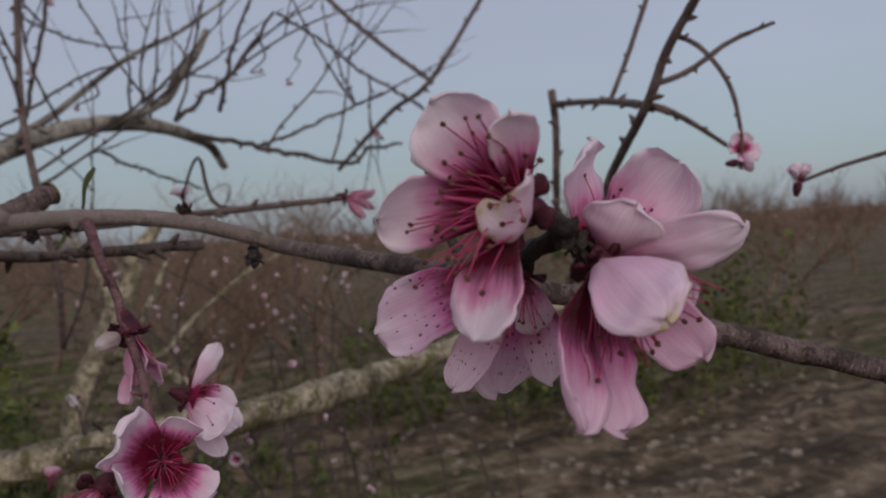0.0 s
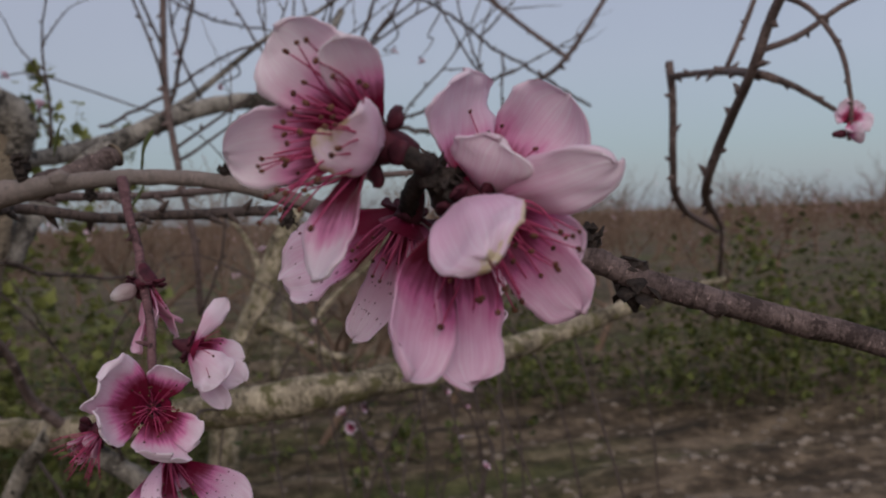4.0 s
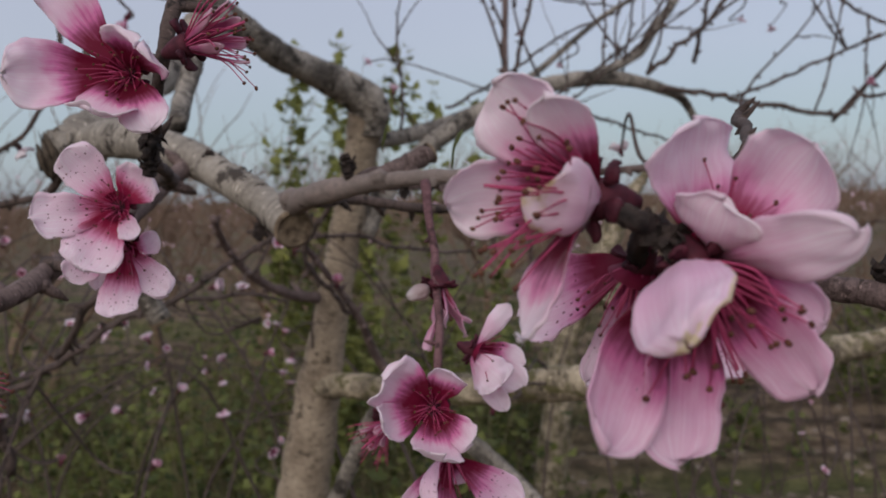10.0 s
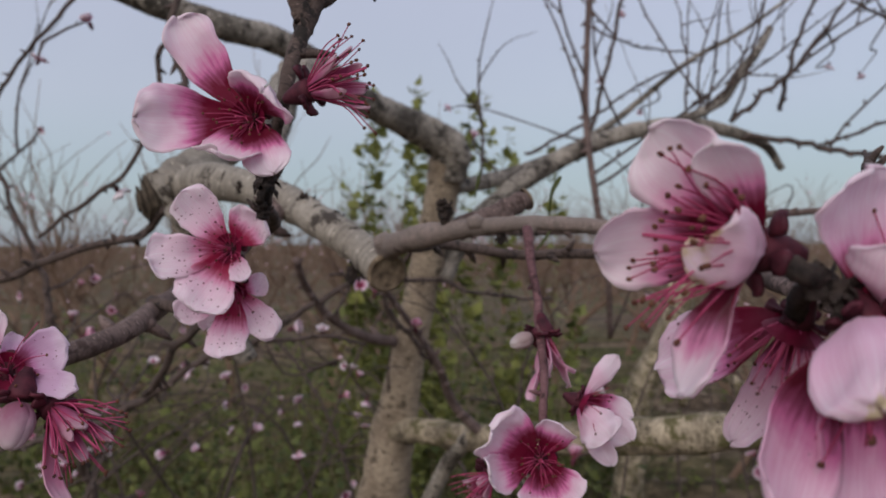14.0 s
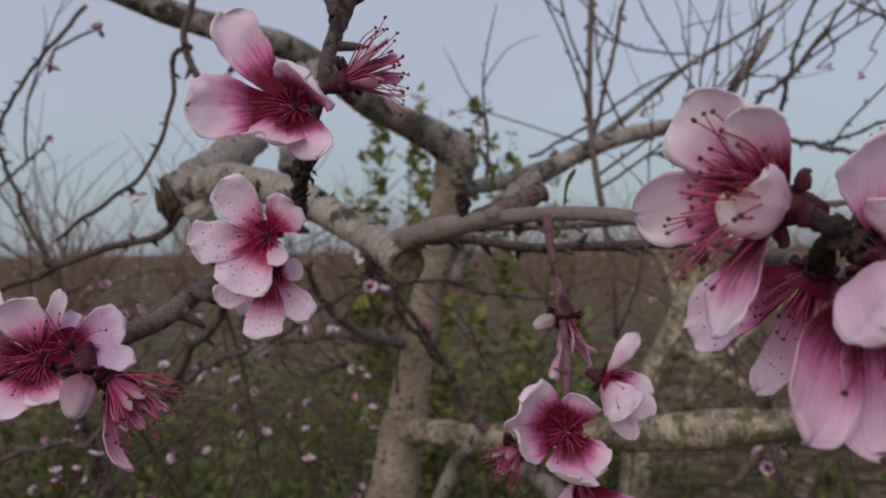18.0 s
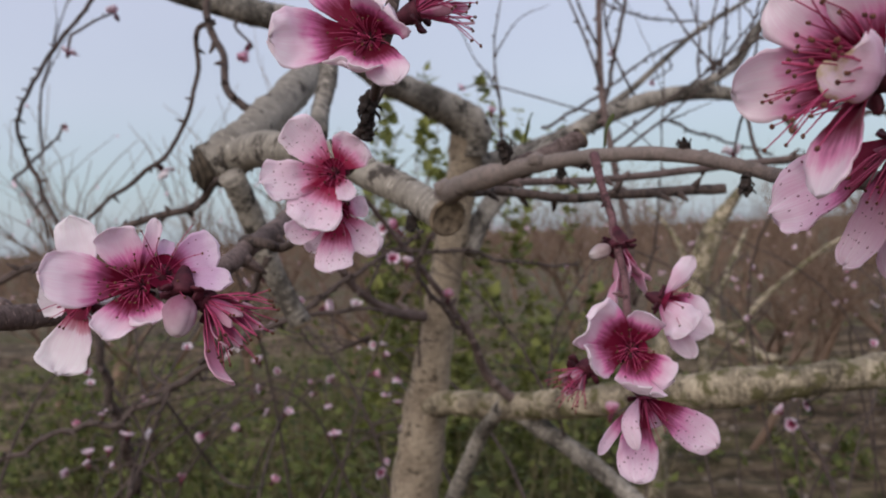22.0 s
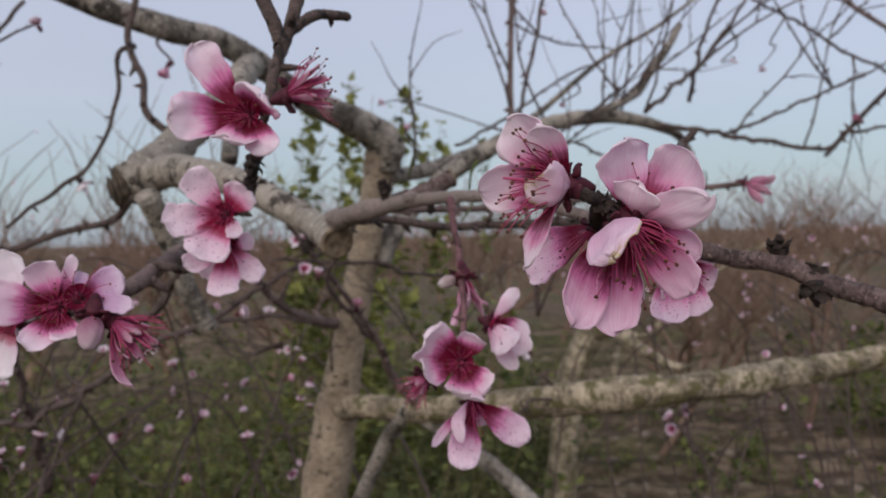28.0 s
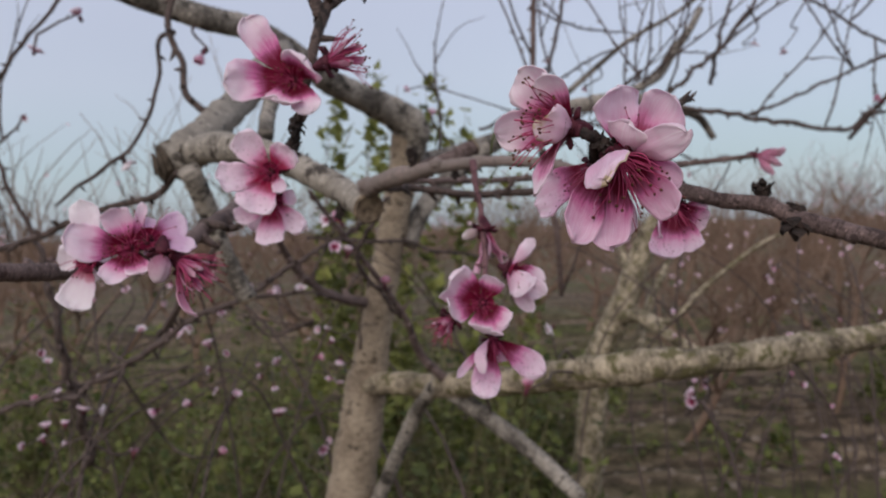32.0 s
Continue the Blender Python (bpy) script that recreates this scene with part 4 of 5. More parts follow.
limb("twig", TWIG, "", [(-0.8381, 0.5693, 1.4791, 0.0024), (-0.8544, 0.5439, 1.4395, 0.0023), (-0.8849, 0.5331, 1.4117, 0.0023), (-0.932, 0.5347, 1.378, 0.0022), (-0.9937, 0.5505, 1.3504, 0.0023), (-1.0265, 0.5752, 1.3153, 0.0026)])
limb("twig", TWIG, "", [(-0.845, 0.5345, 1.4259, 0.0016), (-0.8311, 0.5563, 1.4413, 0.0014), (-0.8245, 0.573, 1.4523, 0.0012)])
limb("twig", TWIG, "", [(-1.2681, 0.7773, 1.3958, 0.0018), (-1.295, 0.7586, 1.3574, 0.0022), (-1.3403, 0.7272, 1.3155, 0.0026)])
limb("twig", TWIG, "", [(-1.0297, 0.5769, 1.3156, 0.0026), (-1.0087, 0.5911, 1.2587, 0.003), (-0.9877, 0.6053, 1.2017, 0.0034), (-0.9632, 0.6216, 1.0819, 0.005), (-0.995, 0.66, 0.9741, 0.006), (-1.0221, 0.7016, 0.8649, 0.007)])
limb("twig", BRANCH, "", [(-0.2196, 0.3744, 1.2162, 0.002), (-0.1897, 0.4661, 1.2177, 0.0022), (-0.1394, 0.5475, 1.2246, 0.0024), (-0.0978, 0.5896, 1.2287, 0.0022), (-0.0586, 0.612, 1.2321, 0.0018)])
limb("twig", TWIG, "", [(-0.4785, 0.7133, 1.2218, 0.0025), (-0.5401, 0.7312, 1.1531, 0.0028), (-0.5518, 0.7837, 1.1121, 0.003), (-0.5612, 0.8378, 1.0739, 0.003)])
limb("twig", TWIG, "", [(-0.2934, 1.2049, 0.922, 0.0035), (-0.2543, 1.2051, 0.8599, 0.003), (-0.2363, 1.1911, 0.7911, 0.003)])
limb("twig", TWIG, "", [(-0.6613, 1.4388, 1.5897, 0.0022), (-0.6038, 1.5026, 1.5602, 0.002), (-0.5131, 1.6015, 1.551, 0.0016)])
limb("twig", TWIG, "", [(-0.6521, 1.2014, 1.3487, 0.0026), (-0.5998, 1.2982, 1.4008, 0.0024), (-0.5416, 1.3994, 1.4749, 0.002), (-0.4769, 1.4684, 1.5133, 0.0016)])
limb("twig", TWIG, "", [(-0.4912, 1.3121, 1.3488, 0.0025), (-0.4511, 1.4003, 1.3237, 0.0022), (-0.3913, 1.5021, 1.2955, 0.0018)])
limb("twig", TWIG, "", [(-0.5589, 1.3152, 1.3896, 0.005), (-0.4378, 1.3902, 1.3859, 0.0045), (-0.2767, 1.4896, 1.3572, 0.004), (-0.156, 1.564, 1.3297, 0.0036), (-0.1152, 1.5898, 1.3569, 0.003), (-0.0602, 1.624, 1.3648, 0.0024)])
limb("twig", TWIG, "", [(-0.4053, 1.4106, 1.3991, 0.004), (-0.3233, 1.4627, 1.4821, 0.0034), (-0.2571, 1.5054, 1.5846, 0.0025)])
limb("twig", TWIG, "", [(-0.2719, 1.6143, 1.61, 0.0025), (-0.1951, 1.6611, 1.562, 0.0026), (-0.1355, 1.6973, 1.5146, 0.0026), (-0.0689, 1.7381, 1.4771, 0.0026), (0.0438, 1.8068, 1.4077, 0.003)])
limb("twig", TWIG, "", [(-0.3549, 1.501, 1.4233, 0.004), (-0.3229, 1.4635, 1.5106, 0.003), (-0.2808, 1.4913, 1.6233, 0.002)])
limb("twig", TWIG, "", [(-0.2847, 1.4847, 1.3622, 0.003), (-0.1953, 1.5408, 1.4022, 0.0026), (-0.0895, 1.6073, 1.4559, 0.0024)])
limb("limb", BRANCH, "", [(0.6977, 5.1928, 0.5748, 0.014), (0.7019, 4.9994, 0.8669, 0.011), (0.4454, 3.0041, 1.1161, 0.006), (0.2386, 1.5048, 1.1801, 0.0044), (0.1402, 0.805, 1.2024, 0.0034), (0.1225, 0.6652, 1.2156, 0.0032), (0.1277, 0.6258, 1.2427, 0.0031), (0.1364, 0.5566, 1.2769, 0.003), (0.1452, 0.5373, 1.3055, 0.0029), (0.1583, 0.5079, 1.3337, 0.0027), (0.1726, 0.4887, 1.3671, 0.0027)], owner=neighbour)
limb("limb", BRANCH, "", [(0.4454, 3.0041, 1.1161, 0.0054), (0.2234, 1.6047, 1.1749, 0.0042), (0.1293, 0.9551, 1.2065, 0.0036), (0.1164, 0.8557, 1.2363, 0.0034), (0.1152, 0.827, 1.2923, 0.0034), (0.1131, 0.8278, 1.3288, 0.0037)], owner=neighbour)
limb("limb", BRANCH, "", [(0.1134, 0.8275, 1.3158, 0.0027), (0.1379, 0.7272, 1.3028, 0.0027), (0.1387, 0.5666, 1.2774, 0.0027), (0.1668, 0.5865, 1.2702, 0.002), (0.2016, 0.6062, 1.2517, 0.0014)], owner=neighbour)
limb("limb", BRANCH, "", [(0.1423, 0.5569, 1.2888, 0.002), (0.1636, 0.5571, 1.2963, 0.0018), (0.189, 0.5575, 1.3123, 0.0016), (0.2175, 0.5578, 1.323, 0.0012)], owner=neighbour)
limb("limb", BRANCH, "", [(0.1431, 0.7072, 1.2996, 0.002), (0.1583, 0.708, 1.3343, 0.002), (0.179, 0.7092, 1.3864, 0.002)], owner=neighbour)
limb("limb", BRANCH, "", [(0.1491, 0.5375, 1.3154, 0.0016), (0.1624, 0.5273, 1.3042, 0.0015), (0.1744, 0.5167, 1.2805, 0.0014), (0.1765, 0.5061, 1.2503, 0.0012), (0.1748, 0.5056, 1.2313, 0.001)], owner=neighbour)
limb("limb", BRANCH, "", [(0.2527, 0.4559, 1.2379, 0.0011), (0.2168, 0.4656, 1.2292, 0.0011), (0.1932, 0.4694, 1.2214, 0.001)], owner=neighbour)
limb("limb", BRANCH, "", [(-0.2422, 2.2084, 1.3674, 0.0054), (-0.0988, 2.011, 1.473, 0.0054), (-0.0057, 1.9123, 1.5211, 0.0054), (0.1121, 1.9163, 1.6893, 0.0048), (0.1775, 1.9186, 1.782, 0.0048)], owner=neighbour)
limb("limb", BRANCH, "", [(0.0003, 1.9123, 1.5208, 0.0048), (-0.1322, 1.9145, 1.6305, 0.0048), (-0.235, 1.9167, 1.7326, 0.0054), (-0.3265, 1.9186, 1.8221, 0.0054)], owner=neighbour)
limb("limb", LICHEN, "", [(-1.3438, 3.0262, -0.0179, 0.06), (-1.2874, 3.0677, 0.6066, 0.056), (-1.2291, 3.1086, 0.7917, 0.052), (-1.1724, 3.1483, 0.935, 0.048), (-1.1142, 3.1891, 1.1201, 0.042), (-1.0769, 3.2152, 1.2017, 0.03), (-1.013, 3.2596, 1.3028, 0.016)], owner=side_tree, seg=12)
limb("limb", LICHEN, "", [(-1.2198, 3.1151, 0.8121, 0.03), (-1.1139, 3.0668, 0.8401, 0.026), (-0.9988, 3.0244, 0.7877, 0.022), (-0.8732, 2.9892, 0.7348, 0.016), (-0.8109, 3.0321, 0.7256, 0.008)], owner=side_tree, seg=12)
limb("limb", LICHEN, "", [(-1.1132, 3.0673, 0.8603, 0.014), (-1.0145, 3.1351, 0.8143, 0.012), (-0.9102, 3.2074, 0.9303, 0.01), (-0.7377, 3.3268, 1.0831, 0.007), (-0.6015, 3.421, 1.1568, 0.004)], owner=side_tree, seg=12)
limb("limb", LICHEN, "", [(-1.1728, 3.148, 0.9245, 0.016), (-1.2308, 3.2301, 1.0793, 0.012), (-1.3193, 3.291, 1.1898, 0.008), (-1.4123, 3.3487, 1.2612, 0.004)], owner=side_tree, seg=12)
limb("limb", LICHEN, "", [(-1.149, 3.163, 0.6199, 0.02), (-1.1697, 3.2709, 0.7958, 0.018), (-1.1249, 3.4241, 1.0016, 0.014), (-1.0966, 3.5656, 1.1526, 0.008)], owner=side_tree, seg=12)
limb("spur", TWIG, "dark hooked spur tip", [(0.0134, 0.2102, 1.1962, 0.0016), (0.009, 0.217, 1.2078, 0.0013), (0.0229, 0.183, 1.2182, 0.0009), (0.0085, 0.2421, 1.2283, 0.0013), (0.0008, 0.2767, 1.2345, 0.0005)], rough=0.3)
spray((-0.4378, 1.3902, 1.3859), (0.26, 0, 0.97), 0.4, 3)
spray((-0.4053, 1.4106, 1.3991), (0.46, 0.14, 0.88), 0.45, 4)
spray((-0.2767, 1.4896, 1.3572), (0.51, 0.18, 0.84), 0.4, 5)
spray((-0.1802, 1.5491, 1.3333), (0.26, 0, 0.97), 0.4, 6)
spray((-0.3234, 1.4625, 1.4726), (0.76, 0.31, 0.57), 0.35, 7)
spray((-0.1272, 1.7022, 1.4941), (0.15, -0.1, -0.98), 0.25, 8)
spray((-0.5528, 1.2013, 1.3914), (-0.07, -0.2, 0.98), 0.3, 9)
spray((-0.3542, 1.4451, 1.5781), (0.4, 0.1, 0.91), 0.3, 10)
spray((-1.2953, 0.7583, 1.3485), (-0.07, -0.16, 0.98), 0.3, 40)
spray((-0.7622, 0.5778, 1.0449), (-0.25, -0.32, -0.91), 0.25, 41)
spray((-0.8305, 0.8336, 0.8772), (0.17, 0, 0.99), 0.35, 42)
spray((-0.532, 0.918, 0.9327), (0.25, 0.06, 0.97), 0.25, 43)
spray((-0.4988, 0.9407, 0.896), (-0.15, -0.21, 0.97), 0.3, 44)
spray((-0.7358, 1.0224, 1.3859), (0.25, 0.06, 0.97), 0.25, 45)
spray((-0.7147, 1.2782, 1.009), (0.32, 0.11, 0.94), 0.4, 46)
leaf_bud((-0.1235, 0.3284, 1.2215), (0.27, -0.03, 0.96))
leaf_bud((-0.1449, 0.3717, 1.2202), (-0.2, -0.55, -0.81))
leaf_bud((-0.1844, 0.3674, 1.2321), (0.27, -0.04, 0.96))
spray((-0.3888, 1.1926, 1.3407), (0.5, 0.63, 0.6), 0.42, 70)
spray((-0.4516, 1.3312, 1.4251), (-0.1, 0.28, 0.96), 0.39, 71)
spray((-0.4276, 1.1143, 1.4708), (-0.14, -0.48, 0.86), 0.30, 72)
spray((-0.595, 1.5264, 1.5586), (-0.56, -0.25, 0.79), 0.35, 73)
spray((-0.3938, 1.3873, 1.4152), (0.33, 0.16, 0.93), 0.25, 74)
spray((-0.5299, 1.2974, 1.3643), (-0.28, -0.21, 0.94), 0.37, 75)
spray((-0.1121, 1.4884, 1.4812), (0.84, 0.3, 0.46), 0.24, 76)
spray((-0.2612, 1.7094, 1.4362), (0.5, 0.55, 0.67), 0.25, 77)
spray((-0.2471, 1.2526, 1.4184), (0.71, 0.31, 0.64), 0.26, 78)
spray((-0.4137, 1.2952, 1.5453), (-0.4, -0.1, 0.91), 0.39, 79)
spray((-0.1092, 1.5115, 1.5076), (-0.22, -0.49, 0.84), 0.26, 80)
spray((-0.1383, 1.2898, 1.4492), (0.45, 0.59, 0.67), 0.31, 81)
spray((-0.4377, 1.3337, 1.4728), (-0.11, 0.15, 0.98), 0.24, 82)
spray((-0.5228, 1.3217, 1.547), (-0.1, -0.05, 0.99), 0.36, 83)
spray((-0.0468, 1.3491, 1.4901), (-0.5, -0.37, 0.78), 0.37, 84)
spray((-0.3153, 1.1727, 1.3325), (0.82, 0.19, 0.53), 0.23, 85)
# </wood>
# <buds>
bud((-0.0798, 0.3048, 1.2183), 1, 0.0034)
bud((-0.0563, 0.2994, 1.2008), -1, 0.0036)
bud((0.0428, 0.2107, 1.1941), 1, 0.004)
bud((0.0525, 0.2118, 1.1831), -1, 0.0062)
bud((0.017, 0.2123, 1.1955), 1, 0.003)
bud((-0.1331, 0.3086, 1.2124), -1, 0.003)
bud((-0.1178, 0.174, 1.2253), -1, 0.004)
bud((-0.1183, 0.1736, 1.2196), 1, 0.003)
bud((-0.1211, 0.3089, 1.2157), -1, 0.004)
bud((-0.1565, 0.304, 1.2245), 1, 0.0045)
bud((-0.2286, 0.3308, 1.1961), -1, 0.005)
bud((-0.2479, 0.3419, 1.2233), 1, 0.004)
bud((-0.3204, 0.3445, 1.2414), 1, 0.004)
bud((-0.2691, 0.3413, 1.2309), 1, 0.006)
bud((0.0236, 0.128, 1.206), 1, 0.0026)
bud((0.0256, 0.1289, 1.204), -1, 0.0024)
bud((0.0263, 0.1325, 1.2042), 1, 0.0022)
# </buds>
# <flowers>
# the cluster at the spur of the flowering branch
blossom("pale pink peach blossom with a crimson throat and browned petal", (0.0172, 0.1267, 1.2096), (-0.707, -0.697, 0.121), [(-10.9, -4.4, 15.3, 10.8, -2.3, 0.12, (-0.17, -0.91, -0.38)), (-1.4, -10.6, 12.6, 6.2, -1, 0.15, (0.31, -0.74, -0.59)), (-19.9, -2.7, 0.6, 9.4, 2.4, 0.2, (0.12, -0.95, -0.3)), (-7.5, -6.3, -17.2, 10.5, -1.6, -0.08, (-0.54, -0.69, 0.49)), (-1.8, -10.1, -0.2, 8.9, 1.6, 0.3, (-0.92, 0.16, 0.37))], stamens=46, brown=1, frayed=4, long=0.0150)
blossom("large open pink peach blossom with a folded cream-edged petal", (0.0285, 0.1304, 1.2010), (0.465, -0.42, -0.78), [(4.9, -19.4, -5.4, 10.7, 3.3, -0.03, (0.4, 0.34, -0.85)), (-6.9, -15.8, -18.6, 8.8, 1.6, 0, (0.83, -0.54, 0.15)), (0.7, -7, -22.5, 9, -0.9, 0.05, (0.67, -0.7, 0.24)), (14, 0.3, -14.4, 8.4, 1.2, 0.1, (-0.04, -1, -0.06)), (14.7, 4.6, -6, 6.5, 1.3, 0.1, (0.22, -0.96, -0.2))], stamens=40, brown=2, cup=0.8, frayed=0, long=0.0150)
blossom("pale pink peach blossom seen from its side", (0.0290, 0.1370, 1.2024), (0.662, 0.1, 0.743), [(-0.5, -4.8, 16.7, 13, 2.8, 0.06, (0.83, -0.54, -0.13)), (13.6, -1.9, 12.2, 11.4, 2.9, 0.1, (-0.09, -0.99, -0.05)), (4.5, -11.2, 6.5, 9.8, 2.2, 0.1, (0.25, 0.56, 0.79)), (17.9, -12.6, 4.2, 7.8, 3.6, -0.02, (0.41, 0.75, 0.51)), (4, 9, 4.6, 8.6, 1.7, 0.1, (-0.08, -0.42, 0.9))], stamens=16, long=0.0115, cup=0.8, pale=5)
blossom("drooping pink peach blossom behind the open ones", (0.0180, 0.1410, 1.2000), (-0.45, 0.15, -0.88), [(-23.4, 10, -7.7, 10.5, 2.2, 0.1, (-0.43, -0.89, 0.16)), (-11.1, 9, -18.4, 6.1, 3.7, 0.1, (-0.39, -0.9, -0.2)), (-3, 19, -21.4, 9.5, 2.4, 0.05, (-0.19, -0.75, -0.64)), (6.5, 9.3, -18.2, 6.2, 3.3, 0.1, (-0.09, -0.87, -0.48)), (2.4, 2, -9.5, 5.5, 1.6, 0.05, (-0.36, 0.93, 0.1))], stamens=24, cup=0.75, pale=3, long=0.009)
blossom("small drooping peach blossom with a pale rim", (0.0148, 0.2109, 1.19), (0.578, -0.381, -0.721), [(1.1, -10.2, -17.6, 10, 1, 0.1, (0.57, -0.73, 0.38)), (7.4, -3.9, -15.3, 9, 1, 0.1, (0.41, -0.82, 0.38)), (9.6, 3.5, -6.8, 8, 1, 0.3, (0.26, -0.94, 0.21)), (-3.4, -7.0, -10.3, 8, 0, 0.1), (2.7, 17.0, -1.5, 8, 0, 0)], stamens=18, long=0.0095, cup=0.8, pale=3)
limb("spur", BUD, "", [(0.0134, 0.2102, 1.1962, 0.002), (0.0185, 0.1691, 1.2011, 0.0016), (0.0236, 0.128, 1.206, 0.0015), (0.0188, 0.127, 1.2087, 0.0012)], rough=0.35)
limb("spur", BUD, "", [(0.0236, 0.128, 1.206, 0.0014), (0.0287, 0.1337, 1.2017, 0.0014)], rough=0.35)
limb("spur", BUD, "", [(0.0236, 0.128, 1.206, 0.0015), (0.0195, 0.1360, 1.2030, 0.0013), (0.0180, 0.1405, 1.2003, 0.0012)], rough=0.3)
# the hanging twig
limb("hanging_twig", RED_TWIG, "thin reddish hanging twig", [(-0.0989, 0.2703, 1.2152, 0.0017), (-0.0917, 0.2605, 1.2037, 0.0014), (-0.0849, 0.2527, 1.1936, 0.0013), (-0.0823, 0.2484, 1.1882, 0.0014), (-0.0740, 0.2370, 1.174, 0.0012), (-0.0696, 0.2285, 1.1629, 0.0012), (-0.0665, 0.2255, 1.1517, 0.0011), (-0.0655, 0.2245, 1.1408, 0.0011)])
blossom("open pink peach blossom with a deep crimson centre", (-0.0623, 0.2143, 1.1561), (0.565, -0.81, 0.16), [(-5.4, -15, 10.9, 13.7, 2.2, 0.1, (0.81, -0.51, -0.3)), (6.2, -0.1, 10.8, 8.8, 0.3, 0.3, (0.45, -0.85, -0.27)), (-5.2, -18.8, -1.6, 9.1, 3.1, 0.3, (0.87, -0.27, 0.42)), (7.6, -10.8, -11.8, 11.8, 2.5, 0.35, (0.65, -0.31, 0.7)), (13.1, -1.6, -7.7, 7.3, -0.3, 0.2, (0.01, -0.98, 0.22))], stamens=30, long=0.0075, cup=0.8)
blossom("drooping pink peach blossom with long petals", (-0.0633, 0.2229, 1.1410), (0.361, -0.522, -0.772), [(-6.8, -16.5, -13.5, 3.1, 0.1, 0.1, (0.86, -0.48, 0.16)), (1.8, -10.4, -21, 10.2, 1.5, 0.05, (0.62, -0.68, 0.39)), (16.7, 8.3, -14.3, 9.5, -1.7, 0.05, (0.59, -0.77, 0.24)), (1.6, -16.5, -8.9, 4.5, 3, 0.5, (0.2, 0.48, -0.85)), (0.2, 9.9, -9.1, 6.9, -1.6, 0.1, (0.63, -0.53, -0.56))], stamens=12, long=0.0110, cup=0.8, pale=3)
blossom("pink peach blossom turned away on the twig", (-0.0613, 0.2340, 1.1679), (0.903, 0.229, -0.365), [(7.1, 9.3, 11.8, 5, -1.1, 0.05, (-0.72, 0.68, -0.1)), (10, -2.7, -8.5, 10.1, 2.1, 0.1, (-0.09, 0.92, -0.39)), (8.6, 13.8, -4.3, 7.7, 1.2, 0.05, (0.85, -0.52, 0.05)), (8.7, 11.2, -11.6, 8.1, 2.2, 0.1, (0.77, -0.64, -0.04)), (4.4, 6.6, -17.6, 5.6, -0, 0.05, (0.6, -0.79, -0.15))], stamens=12, long=0.0095, cup=0.8)
wilted("wilted pink peach blossom with limp hanging petals", (-0.0797, 0.2476, 1.1834), (0.2775, -0.0926, -0.9563), [(-0.2, -9.8, -17.7), (5.3, -6.3, -10.9), (6.1, 3.5, -15)])
flower_bud("closed dull brownish-pink flower bud on the twig", (-0.0818, 0.2451, 1.1838), (-0.4877, -0.6982, -0.3241), 0.0046)
spent("spent peach flower, bare red stamens without petals", (-0.0795, 0.2177, 1.1487), (-0.3495, -0.7618, -0.5455), 0.010)
# the pair on the short spur
blossom("flat open pale pink peach blossom with freckled petals", (-0.1348, 0.1773, 1.2092), (0.438, -0.889, 0.134), [(-7.7, -9.5, 15.3, 10.5, -0.3, 0.1, (0.67, -0.73, -0.11)), (8.2, 3, 9.2, 11.3, 1, 0.15, (0.44, -0.89, -0.1)), (-11, -17.8, -3.2, 10.7, -0, 0.05, (0.83, -0.54, 0.15)), (-0.7, -11.3, -15.4, 13.8, 0.5, 0.05, (0.63, -0.64, 0.44)), (7.6, -1.2, -8.5, 5, -1.4, 0.2, (0.48, -0.7, 0.53))], stamens=22, long=0.0085, cup=0.8, pale=2)
blossom("smaller pink peach blossom tucked below its neighbour", (-0.1387, 0.1818, 1.1989), (0.526, -0.674, -0.518), [(-8.1, -12.4, -8.6, 7.1, 0.1, 0.1, (0.71, -0.65, 0.28)), (4.7, -6.7, -18.9, 9.9, 0.6, 0.1, (0.58, -0.71, 0.4)), (10.5, 4.2, -13.6, 7.7, -0.9, 0.1, (0.58, -0.79, 0.21)), (6.5, 6.6, 1.1, 5.7, 0.4, 0.1, (0.69, -0.71, 0.16)), (-10.1, 0.5, -11.8, 7, -0.8, 0, (0.33, -0.89, -0.32))], stamens=18, long=0.0085, cup=0.8, pale=2)
# the upper twig with the cup-shaped blossom and the spent one
blossom("cup-shaped pink peach blossom with a deep red throat", (-0.0960, 0.1500, 1.2373), (0.418, -0.905, -0.082), [(-12, -12.2, 20.2, 9.5, -0.3, -0.1, (0.64, -0.76, -0.08)), (-11.4, -21.6, -1.6, 12.6, -0.4, 0.1, (0.87, -0.47, 0.14)), (11.2, -5.8, 5.6, 13.8, 1.6, 0.45, (-0.03, -0.72, -0.69)), (10.3, -4.2, -12.1, 8.8, -1.1, -0.1, (0.45, -0.65, 0.61)), (4.4, -12.8, -11.4, 11.3, 0, 0.3, (0.59, -0.41, 0.69))], stamens=32, long=0.0085, cup=0.8)
spent("spent peach flower with dark sepals and bare crimson stamens", (-0.0882, 0.1597, 1.2439), (0.9322, 0.2459, 0.2657), 0.015)
# the cluster on the low side branch
blossom("open pink peach blossom with a wine-red centre", (-0.1364, 0.1119, 1.1819), (0.466, -0.885, 0.026), [(-1.9, -4.9, 14.2, 8.8, 1.5, 0.35, (0.78, -0.61, -0.1)), (-7.1, -20.2, 2.5, 11, -2.6, 0.05, (0.94, -0.33, 0.04)), (3.9, 3.3, 15.1, 3.3, -1.9, 0.15, (0.91, -0.39, -0.15)), (9.7, -4.3, -10.4, 7.2, -1.2, 0.45, (0.47, -0.57, 0.67)), (2.5, -10.9, -11.8, 8.4, -1.9, 0.1, (0.69, -0.45, 0.56))], stamens=34, long=0.0085, cup=0.8)
